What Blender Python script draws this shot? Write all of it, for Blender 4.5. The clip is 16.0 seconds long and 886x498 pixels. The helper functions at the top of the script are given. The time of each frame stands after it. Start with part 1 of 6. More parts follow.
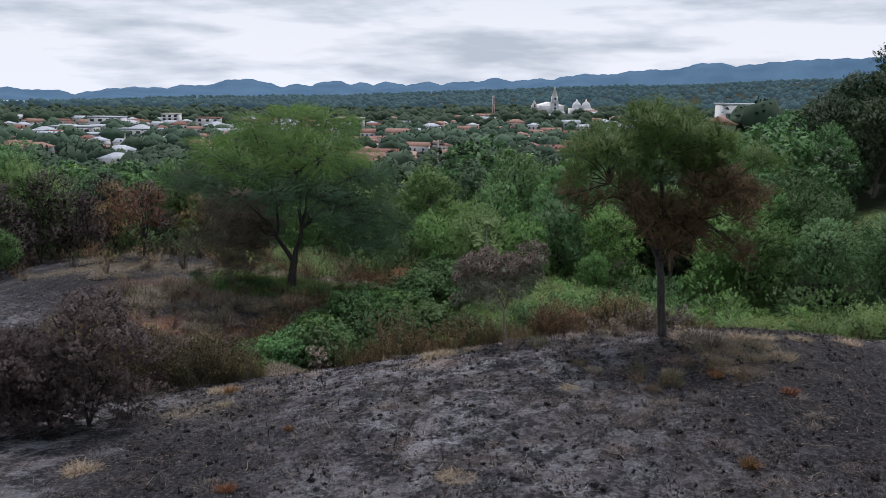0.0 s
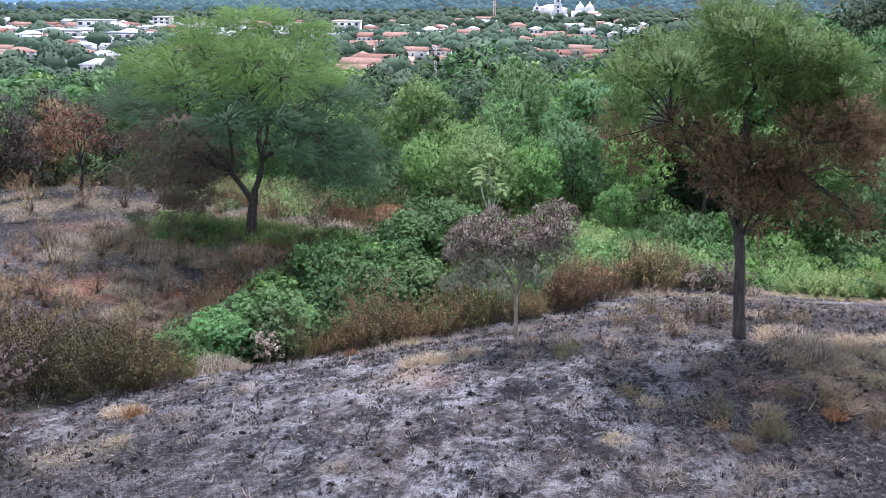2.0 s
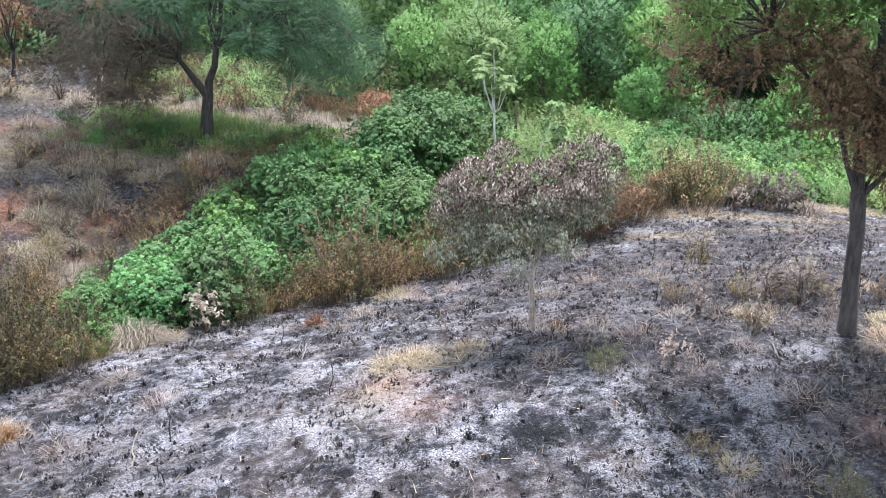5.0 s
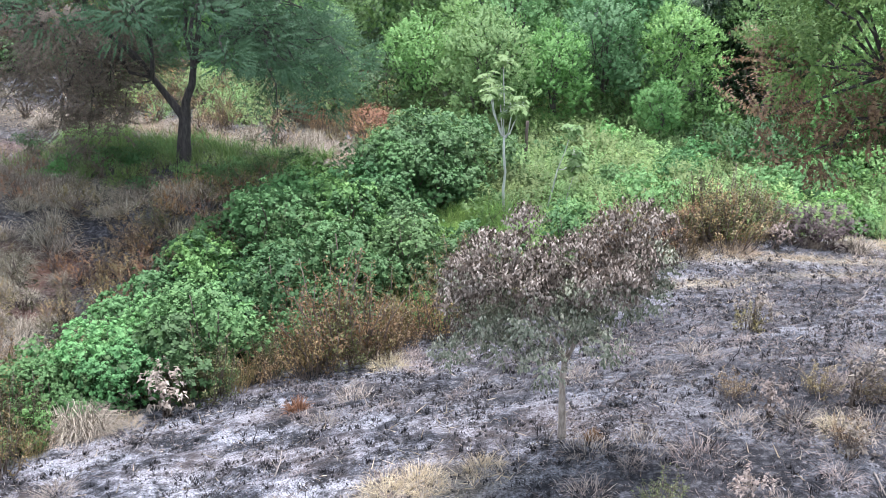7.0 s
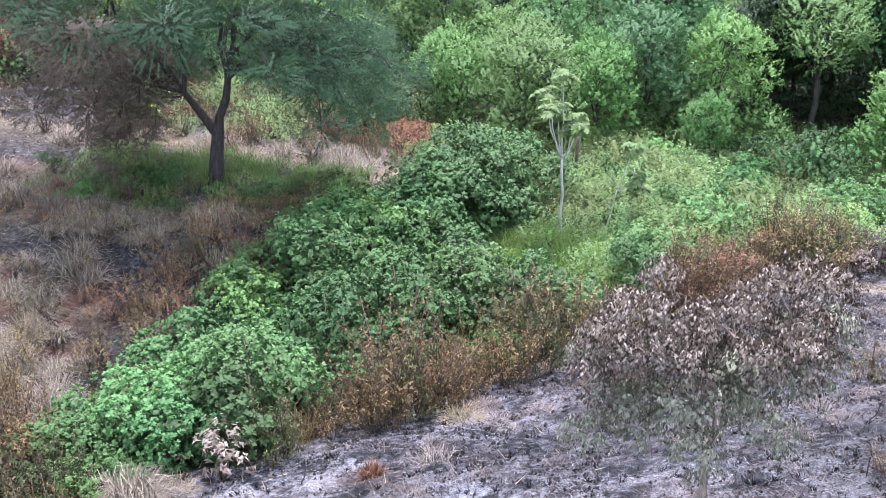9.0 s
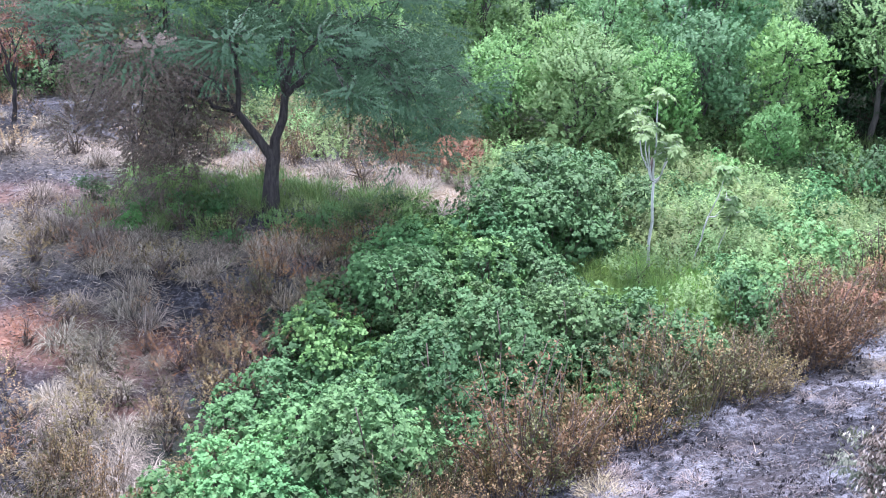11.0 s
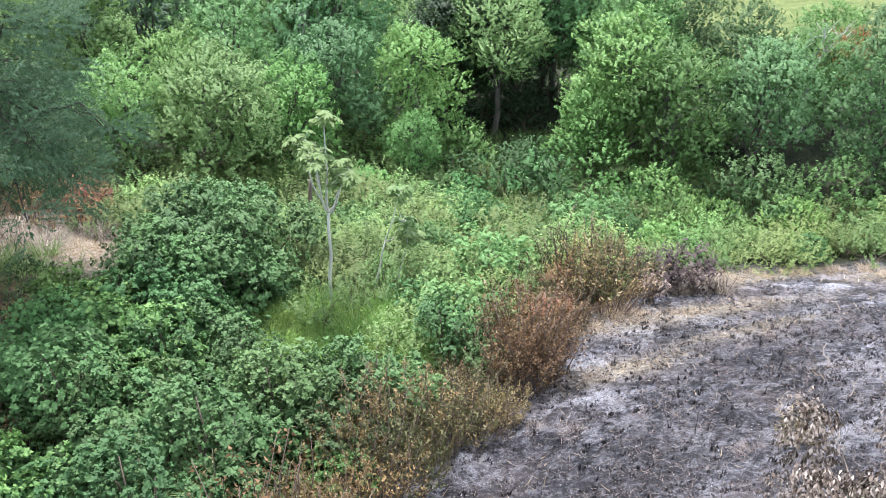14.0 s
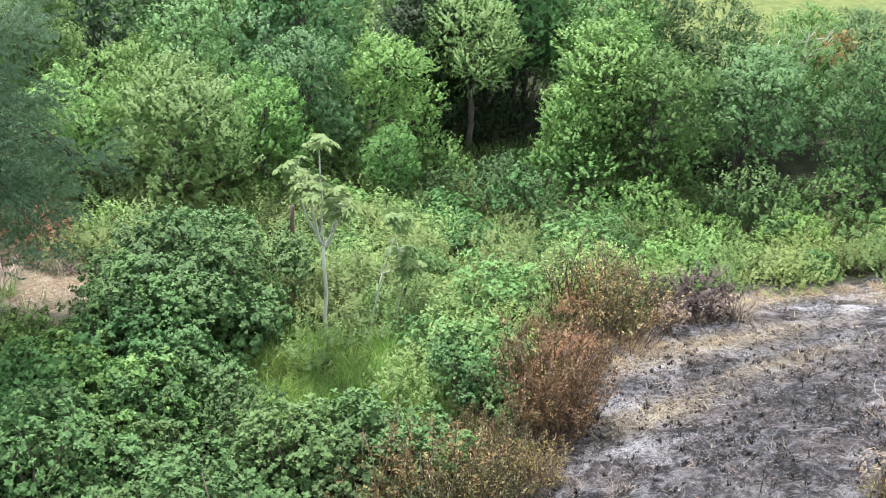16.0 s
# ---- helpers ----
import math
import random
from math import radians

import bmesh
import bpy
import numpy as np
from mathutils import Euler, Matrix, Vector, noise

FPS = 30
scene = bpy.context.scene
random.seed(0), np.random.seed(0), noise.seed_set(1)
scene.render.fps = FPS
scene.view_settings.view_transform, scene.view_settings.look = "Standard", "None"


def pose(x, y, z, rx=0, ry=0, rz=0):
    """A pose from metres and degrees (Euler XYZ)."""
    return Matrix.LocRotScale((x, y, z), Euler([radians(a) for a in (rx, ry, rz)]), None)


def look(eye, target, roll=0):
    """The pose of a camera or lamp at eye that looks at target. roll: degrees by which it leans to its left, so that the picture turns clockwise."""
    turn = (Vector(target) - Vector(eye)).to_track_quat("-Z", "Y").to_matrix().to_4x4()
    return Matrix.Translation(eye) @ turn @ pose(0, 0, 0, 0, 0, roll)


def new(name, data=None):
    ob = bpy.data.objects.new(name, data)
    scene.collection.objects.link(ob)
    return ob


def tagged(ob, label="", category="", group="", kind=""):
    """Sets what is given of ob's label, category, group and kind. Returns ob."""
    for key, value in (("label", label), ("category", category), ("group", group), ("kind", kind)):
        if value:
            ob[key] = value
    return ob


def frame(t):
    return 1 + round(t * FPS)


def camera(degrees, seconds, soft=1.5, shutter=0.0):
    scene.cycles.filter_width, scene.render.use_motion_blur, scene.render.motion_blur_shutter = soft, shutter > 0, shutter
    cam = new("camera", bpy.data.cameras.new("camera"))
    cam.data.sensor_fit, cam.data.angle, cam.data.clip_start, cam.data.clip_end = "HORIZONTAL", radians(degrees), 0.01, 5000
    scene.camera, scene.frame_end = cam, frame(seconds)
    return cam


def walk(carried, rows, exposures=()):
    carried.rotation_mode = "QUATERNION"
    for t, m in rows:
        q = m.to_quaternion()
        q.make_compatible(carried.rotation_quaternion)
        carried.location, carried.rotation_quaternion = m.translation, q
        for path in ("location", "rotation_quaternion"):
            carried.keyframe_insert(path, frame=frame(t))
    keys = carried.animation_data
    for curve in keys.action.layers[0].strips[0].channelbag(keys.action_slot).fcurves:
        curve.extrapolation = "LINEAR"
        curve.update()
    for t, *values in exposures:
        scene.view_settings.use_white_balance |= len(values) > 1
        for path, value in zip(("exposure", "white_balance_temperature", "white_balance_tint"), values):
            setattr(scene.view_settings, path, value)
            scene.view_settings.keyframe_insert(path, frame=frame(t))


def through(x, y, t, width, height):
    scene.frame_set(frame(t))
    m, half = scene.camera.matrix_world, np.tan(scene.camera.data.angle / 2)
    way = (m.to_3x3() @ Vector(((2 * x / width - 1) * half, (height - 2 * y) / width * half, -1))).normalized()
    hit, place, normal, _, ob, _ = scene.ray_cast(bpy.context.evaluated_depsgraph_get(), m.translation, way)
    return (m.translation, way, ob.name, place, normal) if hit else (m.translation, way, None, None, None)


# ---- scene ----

# ------------------------------------------------------------------ camera
cam = camera(47.3, 16.0, soft=0.75)
METRES, EYE = 30.0, 9.33
ROWS = [
    (0.0, 0.0, 0.0, 0.0, 0.12, -9.46, -0.73),
    (0.5, 0.0016, 0.0337, -0.0009, 0.13, -9.47, -0.73),
    (0.6, 0.0036, 0.1200, -0.0036, 0.13, -9.48, -0.74),
    (0.7, 0.0056, 0.2050, -0.0060, 0.14, -9.52, -0.76),
    (1.0, 0.0064, 0.2295, -0.0068, 0.14, -10.29, -0.77),
    (1.5, 0.0076, 0.2635, -0.0074, 0.14, -12.18, -0.74),
    (2.0, 0.0085, 0.2982, -0.0081, 0.12, -14.78, -0.72),
    (2.5, 0.0089, 0.3351, -0.0085, 0.12, -18.25, -0.68),
    (3.0, 0.0093, 0.3706, -0.0091, 0.1, -21.63, -0.63),
    (3.5, 0.0104, 0.4075, -0.0096, 0.1, -22.53, -0.62),
    (4.0, 0.0121, 0.4428, -0.0109, 0.1, -22.65, -0.61),
    (6.5, 0.0151, 0.6125, -0.0165, 0.03, -23.08, -0.54),
    (7.0, 0.0107, 0.6327, -0.0179, 0.03, -23.08, -0.53),
    (7.5, 0.0027, 0.6495, -0.0188, 0.02, -23.05, -0.52),
    (8.0, -0.0075, 0.6646, -0.0201, 0.02, -23.02, -0.51),
    (8.5, -0.0201, 0.6805, -0.0212, 0.02, -22.98, -0.53),
    (9.0, -0.0348, 0.6963, -0.0224, 0.01, -22.96, -0.53),
    (9.5, -0.0534, 0.7133, -0.0238, 0.01, -22.94, -0.55),
    (12.0, -0.1345, 0.8054, -0.0261, -4.52, -22.86, -0.78),
    (12.5, -0.1385, 0.821, -0.026, -9.63, -22.8, -1.1),
    (13.0, -0.1396, 0.8346, -0.0263, -15.76, -22.65, -1.47),
    (13.5, -0.1411, 0.8479, -0.0277, -21.06, -22.46, -1.82),
    (14.0, -0.1432, 0.8633, -0.0295, -24.24, -22.35, -2.05),
    (14.5, -0.1448, 0.8798, -0.0309, -25.91, -22.24, -2.15),
    (15.0, -0.1476, 0.8989, -0.0316, -26.97, -22.16, -2.23),
    (15.5, -0.1514, 0.9192, -0.0334, -27.53, -22.12, -2.25),
    (16.0, -0.1571, 0.9417, -0.0359, -27.98, -22.05, -2.27),
]
EXPOSURES = [(0.0, -0.92, 6250, 20), (1.2, -0.92, 6200, 20), (1.7, -0.30, 6100, 22), (2.2, 0.78, 5850, 26), (3.0, 0.98, 6120, 21), (6.5, 1.05, 5920, 19), (9.5, 1.14, 5700, 29), (12.0, 1.35, 5350, 30), (13.2, 1.14, 5800, 23), (14.2, 1.05, 6150, 19), (16.0, 0.98, 6550, 15)]
walk(cam, [(t, pose(METRES * x, METRES * y, EYE + METRES * z, 90 + pitch, roll, yaw))
           for t, x, y, z, yaw, pitch, roll in ROWS], EXPOSURES)

# ------------------------------------------------------------------ sky and sun
SUN_EL, SUN_AZ = 64.0, 6.0      # high and ahead
world = bpy.data.worlds.new("sky")
scene.world = world
world.use_nodes = True
nt = world.node_tree
nt.nodes.clear()


def link(tree, a, b):
    tree.links.new(a, b)


sky = nt.nodes.new("ShaderNodeTexSky")
sky.sky_type, sky.sun_disc = "NISHITA", False
sky.sun_elevation, sky.sun_rotation = radians(SUN_EL), radians(SUN_AZ)
sky.air_density, sky.dust_density = 1.0, 2.0
sky_bg = nt.nodes.new("ShaderNodeBackground")
sky_bg.inputs["Strength"].default_value = 0.11
link(nt, sky.outputs[0], sky_bg.inputs["Color"])
co = nt.nodes.new("ShaderNodeTexCoord")
mp = nt.nodes.new("ShaderNodeMapping")
mp.inputs["Scale"].default_value = (2.6, 2.6, 15.0)
link(nt, co.outputs["Generated"], mp.inputs["Vector"])
n1 = nt.nodes.new("ShaderNodeTexNoise")
n1.inputs["Scale"].default_value, n1.inputs["Detail"].default_value = 1.6, 7.0
n1.inputs["Roughness"].default_value = 0.55
link(nt, mp.outputs[0], n1.inputs["Vector"])
cr = nt.nodes.new("ShaderNodeValToRGB")
cr.color_ramp.elements[0].position, cr.color_ramp.elements[0].color = 0.38, (0.50, 0.60, 0.67, 1)
cr.color_ramp.elements[1].position, cr.color_ramp.elements[1].color = 0.53, (0.92, 1.0, 1.03, 1)
link(nt, n1.outputs["Fac"], cr.inputs[0])
cloud_bg = nt.nodes.new("ShaderNodeBackground")
cloud_bg.inputs["Strength"].default_value = 1.9
link(nt, cr.outputs[0], cloud_bg.inputs["Color"])
sz = nt.nodes.new("ShaderNodeSeparateXYZ")
link(nt, co.outputs["Generated"], sz.inputs[0])
glow = nt.nodes.new("ShaderNodeMapRange")
glow.inputs["From Min"].default_value, glow.inputs["From Max"].default_value = 0.0, 0.25
glow.inputs["To Min"].default_value, glow.inputs["To Max"].default_value = 2.3, 1.35
link(nt, sz.outputs["Z"], glow.inputs["Value"])
link(nt, glow.outputs[0], cloud_bg.inputs["Strength"])
mixw = nt.nodes.new("ShaderNodeMixShader")
mixw.inputs[0].default_value = 0.72
link(nt, sky_bg.outputs[0], mixw.inputs[1])
link(nt, cloud_bg.outputs[0], mixw.inputs[2])
wout = nt.nodes.new("ShaderNodeOutputWorld")
link(nt, mixw.outputs[0], wout.inputs["Surface"])

sun = new("sun", bpy.data.lights.new("sun", "SUN"))
sun.data.energy, sun.data.angle, sun.data.color = 4.8, radians(9), (1.0, 0.97, 0.92)
sun.matrix_world = look((100 * math.sin(radians(SUN_AZ)), 100 * math.cos(radians(SUN_AZ)), 100 * math.tan(radians(SUN_EL))), (0, 0, 0))


# ------------------------------------------------------------------ mesh tools
def unit(a):
    return a / np.maximum(np.linalg.norm(a, axis=-1, keepdims=True), 1e-9)


class Geo:
    """Collects vertices and faces."""

    def __init__(self):
        self.v, self.q, self.t, self.n, self.turn = [], [], [], 0, []

    def add(self, v, q=None, t=None, turn=None):
        v = np.asarray(v, float).reshape(-1, 3)
        if q is not None and len(q):
            self.q.append(np.asarray(q, int).reshape(-1, 4) + self.n)
        if t is not None and len(t):
            self.t.append(np.asarray(t, int).reshape(-1, 3) + self.n)
        self.v.append(v)
        if turn is not None:
            self.turn.append(turn)
        self.n += len(v)
        return self

    def mesh(self, name, smooth=False, weld=False):
        v = np.concatenate(self.v)
        q = np.concatenate(self.q) if self.q else np.zeros((0, 4), int)
        t = np.concatenate(self.t) if self.t else np.zeros((0, 3), int)
        if weld:
            _, first, back = np.unique(np.round(v, 5), axis=0, return_index=True, return_inverse=True)
            back = back.ravel()
            v, q, t = v[first], back[q], back[t]
        me = bpy.data.meshes.new(name)
        me.vertices.add(len(v))
        me.vertices.foreach_set("co", v.astype(np.float32).ravel())
        loops = np.concatenate([q.ravel(), t.ravel()])
        me.loops.add(len(loops))
        me.loops.foreach_set("vertex_index", loops.astype(np.int32))
        size = np.concatenate([np.full(len(q), 4), np.full(len(t), 3)])
        me.polygons.add(len(size))
        me.polygons.foreach_set("loop_start", (np.cumsum(size) - size).astype(np.int32))
        if smooth:
            me.polygons.foreach_set("use_smooth", np.ones(len(size), bool))
        me.update(calc_edges=True)
        me.validate()
        if self.turn and sum(len(a) for a in self.turn) == len(me.vertices):      # leaves share the curve of their bunch
            me.polygons.foreach_set("use_smooth", np.ones(len(me.polygons), bool))
            a = me.attributes.new("custom_normal", "FLOAT_VECTOR", "POINT")
            a.data.foreach_set("vector", np.concatenate(self.turn).astype(np.float32).ravel())
        return me


def part(name, geo, material, parent=None, label="", smooth=False):
    me = geo.mesh(name, smooth) if isinstance(geo, Geo) else geo
    if not me.materials:
        me.materials.append(material)
    ob = new(name, me)
    ob.parent = parent
    if label:
        ob["label"] = label
    return ob


def box(geo, lo, hi):
    x0, y0, z0 = lo
    x1, y1, z1 = hi
    v = [(x0, y0, z0), (x1, y0, z0), (x1, y1, z0), (x0, y1, z0), (x0, y0, z1), (x1, y0, z1), (x1, y1, z1), (x0, y1, z1)]
    return geo.add(v, q=[(0, 3, 2, 1), (4, 5, 6, 7), (0, 1, 5, 4), (1, 2, 6, 5), (2, 3, 7, 6), (3, 0, 4, 7)])


def tube(geo, path, radii, sides=7, rough=0.0, rng=None, root=None):
    path, radii = np.asarray(path, float), np.asarray(radii, float)
    d = unit(np.gradient(path, axis=0))
    ref = np.where(np.abs(d[:, 2:3]) > 0.9, np.array([[1.0, 0, 0]]), np.array([[0, 0, 1.0]]))
    a = unit(np.cross(d, ref))
    b = np.cross(d, a)
    ang = np.arange(sides) * 2 * np.pi / sides
    ring = a[:, None] * np.cos(ang)[None, :, None] + b[:, None] * np.sin(ang)[None, :, None]
    r = radii[:, None] * np.ones((1, sides))
    if rough and rng is not None:
        r = r * (1 + rough * rng.uniform(-1, 1, r.shape))
    v = (path[:, None] + ring * r[..., None]).reshape(-1, 3)
    n = len(path)
    i, j = np.meshgrid(np.arange(n - 1), np.arange(sides), indexing="ij")
    k = (j + 1) % sides
    q = np.stack([i * sides + j, i * sides + k, (i + 1) * sides + k, (i + 1) * sides + j], -1).reshape(-1, 4)
    tip = len(v)
    v = np.concatenate([v, path[-1:]])
    t = [((n - 1) * sides + s, (n - 1) * sides + (s + 1) % sides, tip) for s in range(sides)]
    if root is not None:      # a common foot
        v = np.concatenate([v, np.asarray([root], float)])
        t += [((s + 1) % sides, s, tip + 1) for s in range(sides)]
    geo.add(v, q=q, t=t)


def bend(p0, p1, n, sag, rng, wob=0.06):
    """A curved way from p0 to p1 that first climbs by sag."""
    p0, p1 = np.asarray(p0, float), np.asarray(p1, float)
    s = np.linspace(0, 1, n)[:, None]
    w = rng.normal(0, wob, (n, 3)) * np.linalg.norm(p1 - p0)
    w[0] = w[-1] = 0
    return p0 + (p1 - p0) * s + np.array([0, 0, sag]) * (s * (1 - s) * 4) + w


def leaves(geo, base, way, length, width, rng, fold=0.2, face=None, loose=0.45, fine=False):
    """Pointed leaves, folded along the midrib, one for each base and way. face: where their upper sides turn."""
    n = len(base)
    way = unit(way)
    if face is None:
        face = np.array([[0, 0, 1.0]])
    side = unit(np.cross(way, unit(face) + rng.normal(0, loose, (n, 3))))
    up = np.cross(side, way)
    curve = unit(np.broadcast_to(unit(face), (n, 3)) * 0.72 + up * 0.28)
    length = np.broadcast_to(np.asarray(length, float).reshape(-1, 1), (n, 1))
    w = length * width * 0.5
    if fine:      # small or distant leaves: one face each
        v = np.stack([base + side * w + up * w * fold, base + way * length, base - side * w + up * w * fold], 1)
        geo.add(v.reshape(-1, 3), t=np.arange(3 * n).reshape(n, 3), turn=np.repeat(curve, 3, 0))
        return
    mid = base + way * length * 0.5
    v = np.stack([base, mid + side * w + up * w * fold, base + way * length - up * length * 0.08, mid - side * w + up * w * fold], 1)
    q = np.arange(4 * n).reshape(n, 4)
    geo.add(v.reshape(-1, 3), q=q, turn=np.repeat(curve, 4, 0))


def sprigs(geo, at, way, k, twig, leaf, width, rng, droop=0.2, spread=1.0, fine=True, lift=0.3):
    """Twigs, each with k leaves set round it."""
    n = len(at)
    way = unit(way)
    s = (np.arange(k) + 0.5) / k
    base = at[:, None] + way[:, None] * (s[None, :, None] * twig)
    out = unit(rng.normal(0, 1, (n, k, 3)))
    out = out - way[:, None] * (out * way[:, None]).sum(-1, keepdims=True)
    d = way[:, None] * 0.45 + unit(out) * spread + np.array([0, 0, -droop])
    size = leaf * rng.uniform(0.6, 1.25, (n * k, 1))
    face = np.repeat(unit(way + np.array([0, 0, lift])), k, 0)
    leaves(geo, base.reshape(-1, 3), d.reshape(-1, 3), size, width, rng, 0.2, face, 0.28, fine)


def rosettes(geo, at, way, k, leaf, width, rng, droop=0.25):
    """Branch tips, each with k long leaves spread like a star."""
    n = len(at)
    way = unit(way)
    p = unit(np.cross(way, rng.normal(0, 1, (n, 3))))
    q = np.cross(way, p)
    ang = (np.arange(k) * 2.4)[None, :] + rng.uniform(0, 6.28, (n, 1))
    lift = np.linspace(0.15, 1.1, k)[None, :, None]
    d = p[:, None] * np.cos(ang)[..., None] + q[:, None] * np.sin(ang)[..., None] + way[:, None] * lift + np.array([0, 0, -droop])
    size = leaf * rng.uniform(0.7, 1.2, (n, 1)) * rng.uniform(0.8, 1.1, (n, k))
    base = np.repeat(at[:, None], k, 1) - way[:, None] * (0.25 * leaf * (1 - lift))
    face = np.repeat(unit(way + np.array([0, 0, 0.7])), k, 0)
    leaves(geo, base.reshape(-1, 3), d.reshape(-1, 3), size.reshape(-1, 1), width, rng, 0.25, face, 0.25)


def ball(rng, n, up=0.25):
    """Directions on a sphere, with fewer below."""
    d = unit(rng.normal(0, 1, (n * 2, 3)) + np.array([0, 0, up]))
    return d[:n]


def clumps(lobes, n, rng, fill=0.12, up=0.3, rag=0.16, gap=0.85, bosses=13):
    """Places and ways of n twigs over the common outside of the lobes (x, y, z, rx, ry, rz), gathered in bunches with gaps between."""
    lobes = np.asarray(lobes, float)
    area = (lobes[:, 3] * lobes[:, 4] + lobes[:, 4] * lobes[:, 5] + lobes[:, 3] * lobes[:, 5])
    m = n * 8
    pick = rng.choice(len(lobes), m, p=area / area.sum())
    d = ball(rng, m, up)
    r = np.where(rng.random(m) < fill, rng.uniform(0.45, 0.9, m), rng.uniform(0.88, 1.04, m))
    # a lumpy outline: every lobe carries its own bosses
    boss = unit(rng.normal(0, 1, (len(lobes), bosses, 3)) + np.array([0, 0, 0.4]))
    near = (np.clip((d[:, None] * boss[pick]).sum(-1), 0, 1) ** 14).max(1)
    r = r * (1 - rag + rag * 2.2 * near)
    at = lobes[pick, :3] + d * lobes[pick, 3:6] * r[:, None]
    deep = np.full(m, 9.0)
    for j, lobe in enumerate(lobes):
        q = np.linalg.norm((at - lobe[:3]) / lobe[3:6], axis=1)
        deep = np.minimum(deep, np.where(pick == j, 9.0, q))
    bunch = rng.random(m) < 1 - gap + gap * np.minimum(1, near * 1.6)
    keep = np.flatnonzero(bunch & ((deep > 0.86) | (rng.random(m) < fill * 0.5)))[:n]
    return at[keep], d[keep], pick[keep]


def inner(geo, lobes, n, size, rng):
    """Large leaves in the depth of the crown, which keep it from being seen through."""
    lobes = np.asarray(lobes, float)
    pick = rng.integers(0, len(lobes), n)
    d = unit(rng.normal(0, 1, (n, 3)) + np.array([0, 0, 0.2]))
    at = lobes[pick, :3] + d * lobes[pick, 3:6] * rng.uniform(0.0, 0.6, (n, 1))
    leaves(geo, at, d * 0.4 + rng.normal(0, 1, (n, 3)) * np.array([1, 1, 0.35]), size * rng.uniform(0.6, 1.2, (n, 1)), 0.5, rng, 0.1, np.repeat(np.array([[0, 0, 1.0]]), n, 0), 0.5, True)


# ------------------------------------------------------------------ materials
def material(name):
    m = bpy.data.materials.new(name)
    m.use_nodes = True
    t = m.node_tree
    return m, t, t.nodes["Principled BSDF"], t.nodes["Material Output"]


def node(t, kind, **at):
    n = t.nodes.new(kind)
    for key, value in at.items():
        n.inputs[key.replace("_", " ")].default_value = value
    return n


def ramp(t, stops, fac=None):
    r = t.nodes.new("ShaderNodeValToRGB")
    e = r.color_ramp.elements
    while len(e) < len(stops):
        e.new(0.5)
    for el, (p, c) in zip(e, stops):
        el.position, el.color = p, (*c, 1)
    if fac is not None:
        link(t, fac, r.inputs[0])
    return r


def mixc(t, fac, a, b, mode="MIX"):
    m = t.nodes.new("ShaderNodeMix")
    m.data_type, m.blend_type = "RGBA", mode
    for sock, val in ((m.inputs[0], fac), (m.inputs[6], a), (m.inputs[7], b)):
        if hasattr(val, "is_linked"):
            link(t, val, sock)
        elif isinstance(val, tuple):
            sock.default_value = (*val, 1)
        else:
            sock.default_value = val
    return m.outputs[2]


def maths(t, op, a, b=None, clamp=False):
    m = t.nodes.new("ShaderNodeMath")
    m.operation, m.use_clamp = op, clamp
    for sock, val in zip(m.inputs, (a, b)):
        if val is None:
            continue
        if hasattr(val, "is_linked"):
            link(t, val, sock)
        else:
            sock.default_value = val
    return m.outputs[0]


def leaf_material(name, colours, through=0.2, rough=0.65, vary=0.33, calm=0.75, hue=0.018):
    """Leaves: the colour differs from leaf to leaf, and a little from plant to plant."""
    m, t, b, out = material(name)
    g = t.nodes.new("ShaderNodeNewGeometry")
    green = colours[1][1] > colours[1][0] * 1.25
    if green:
        colours = [(r * 1.08, g, b) for r, g, b in colours]
    if calm < 1.0:
        mid = [sum(c[i] for c in colours) / len(colours) for i in range(3)]
        colours = [tuple(m0 + (v - m0) * calm for v, m0 in zip(c, mid)) for c in colours]
    step = 1.0 / max(1, len(colours) - 1)
    r = ramp(t, [(i * step, c) for i, c in enumerate(colours)], g.outputs["Random Per Island"])
    o = t.nodes.new("ShaderNodeObjectInfo")
    hs = node(t, "ShaderNodeHueSaturation", Saturation=0.9 if green else 1.0)
    link(t, r.outputs[0], hs.inputs["Color"])
    mr = t.nodes.new("ShaderNodeMapRange")
    mr.inputs["To Min"].default_value, mr.inputs["To Max"].default_value = 1 - vary, 1 + vary
    link(t, o.outputs["Random"], mr.inputs["Value"])
    link(t, mr.outputs[0], hs.inputs["Value"])
    hr = t.nodes.new("ShaderNodeMapRange")
    hr.inputs["To Min"].default_value, hr.inputs["To Max"].default_value = 0.5 - hue, 0.5 + hue
    o2 = maths(t, "FRACT", maths(t, "MULTIPLY", o.outputs["Random"], 7.31))
    link(t, o2, hr.inputs["Value"])
    link(t, hr.outputs[0], hs.inputs["Hue"])
    link(t, hs.outputs[0], b.inputs["Base Color"])
    b.inputs["Roughness"].default_value = rough
    b.inputs["Specular IOR Level"].default_value = 0.2
    tr = t.nodes.new("ShaderNodeBsdfTranslucent")
    link(t, hs.outputs[0], tr.inputs["Color"])
    mx = t.nodes.new("ShaderNodeMixShader")
    mx.inputs[0].default_value = through
    link(t, b.outputs[0], mx.inputs[1])
    link(t, tr.outputs[0], mx.inputs[2])
    link(t, mx.outputs[0], out.inputs["Surface"])
    return m


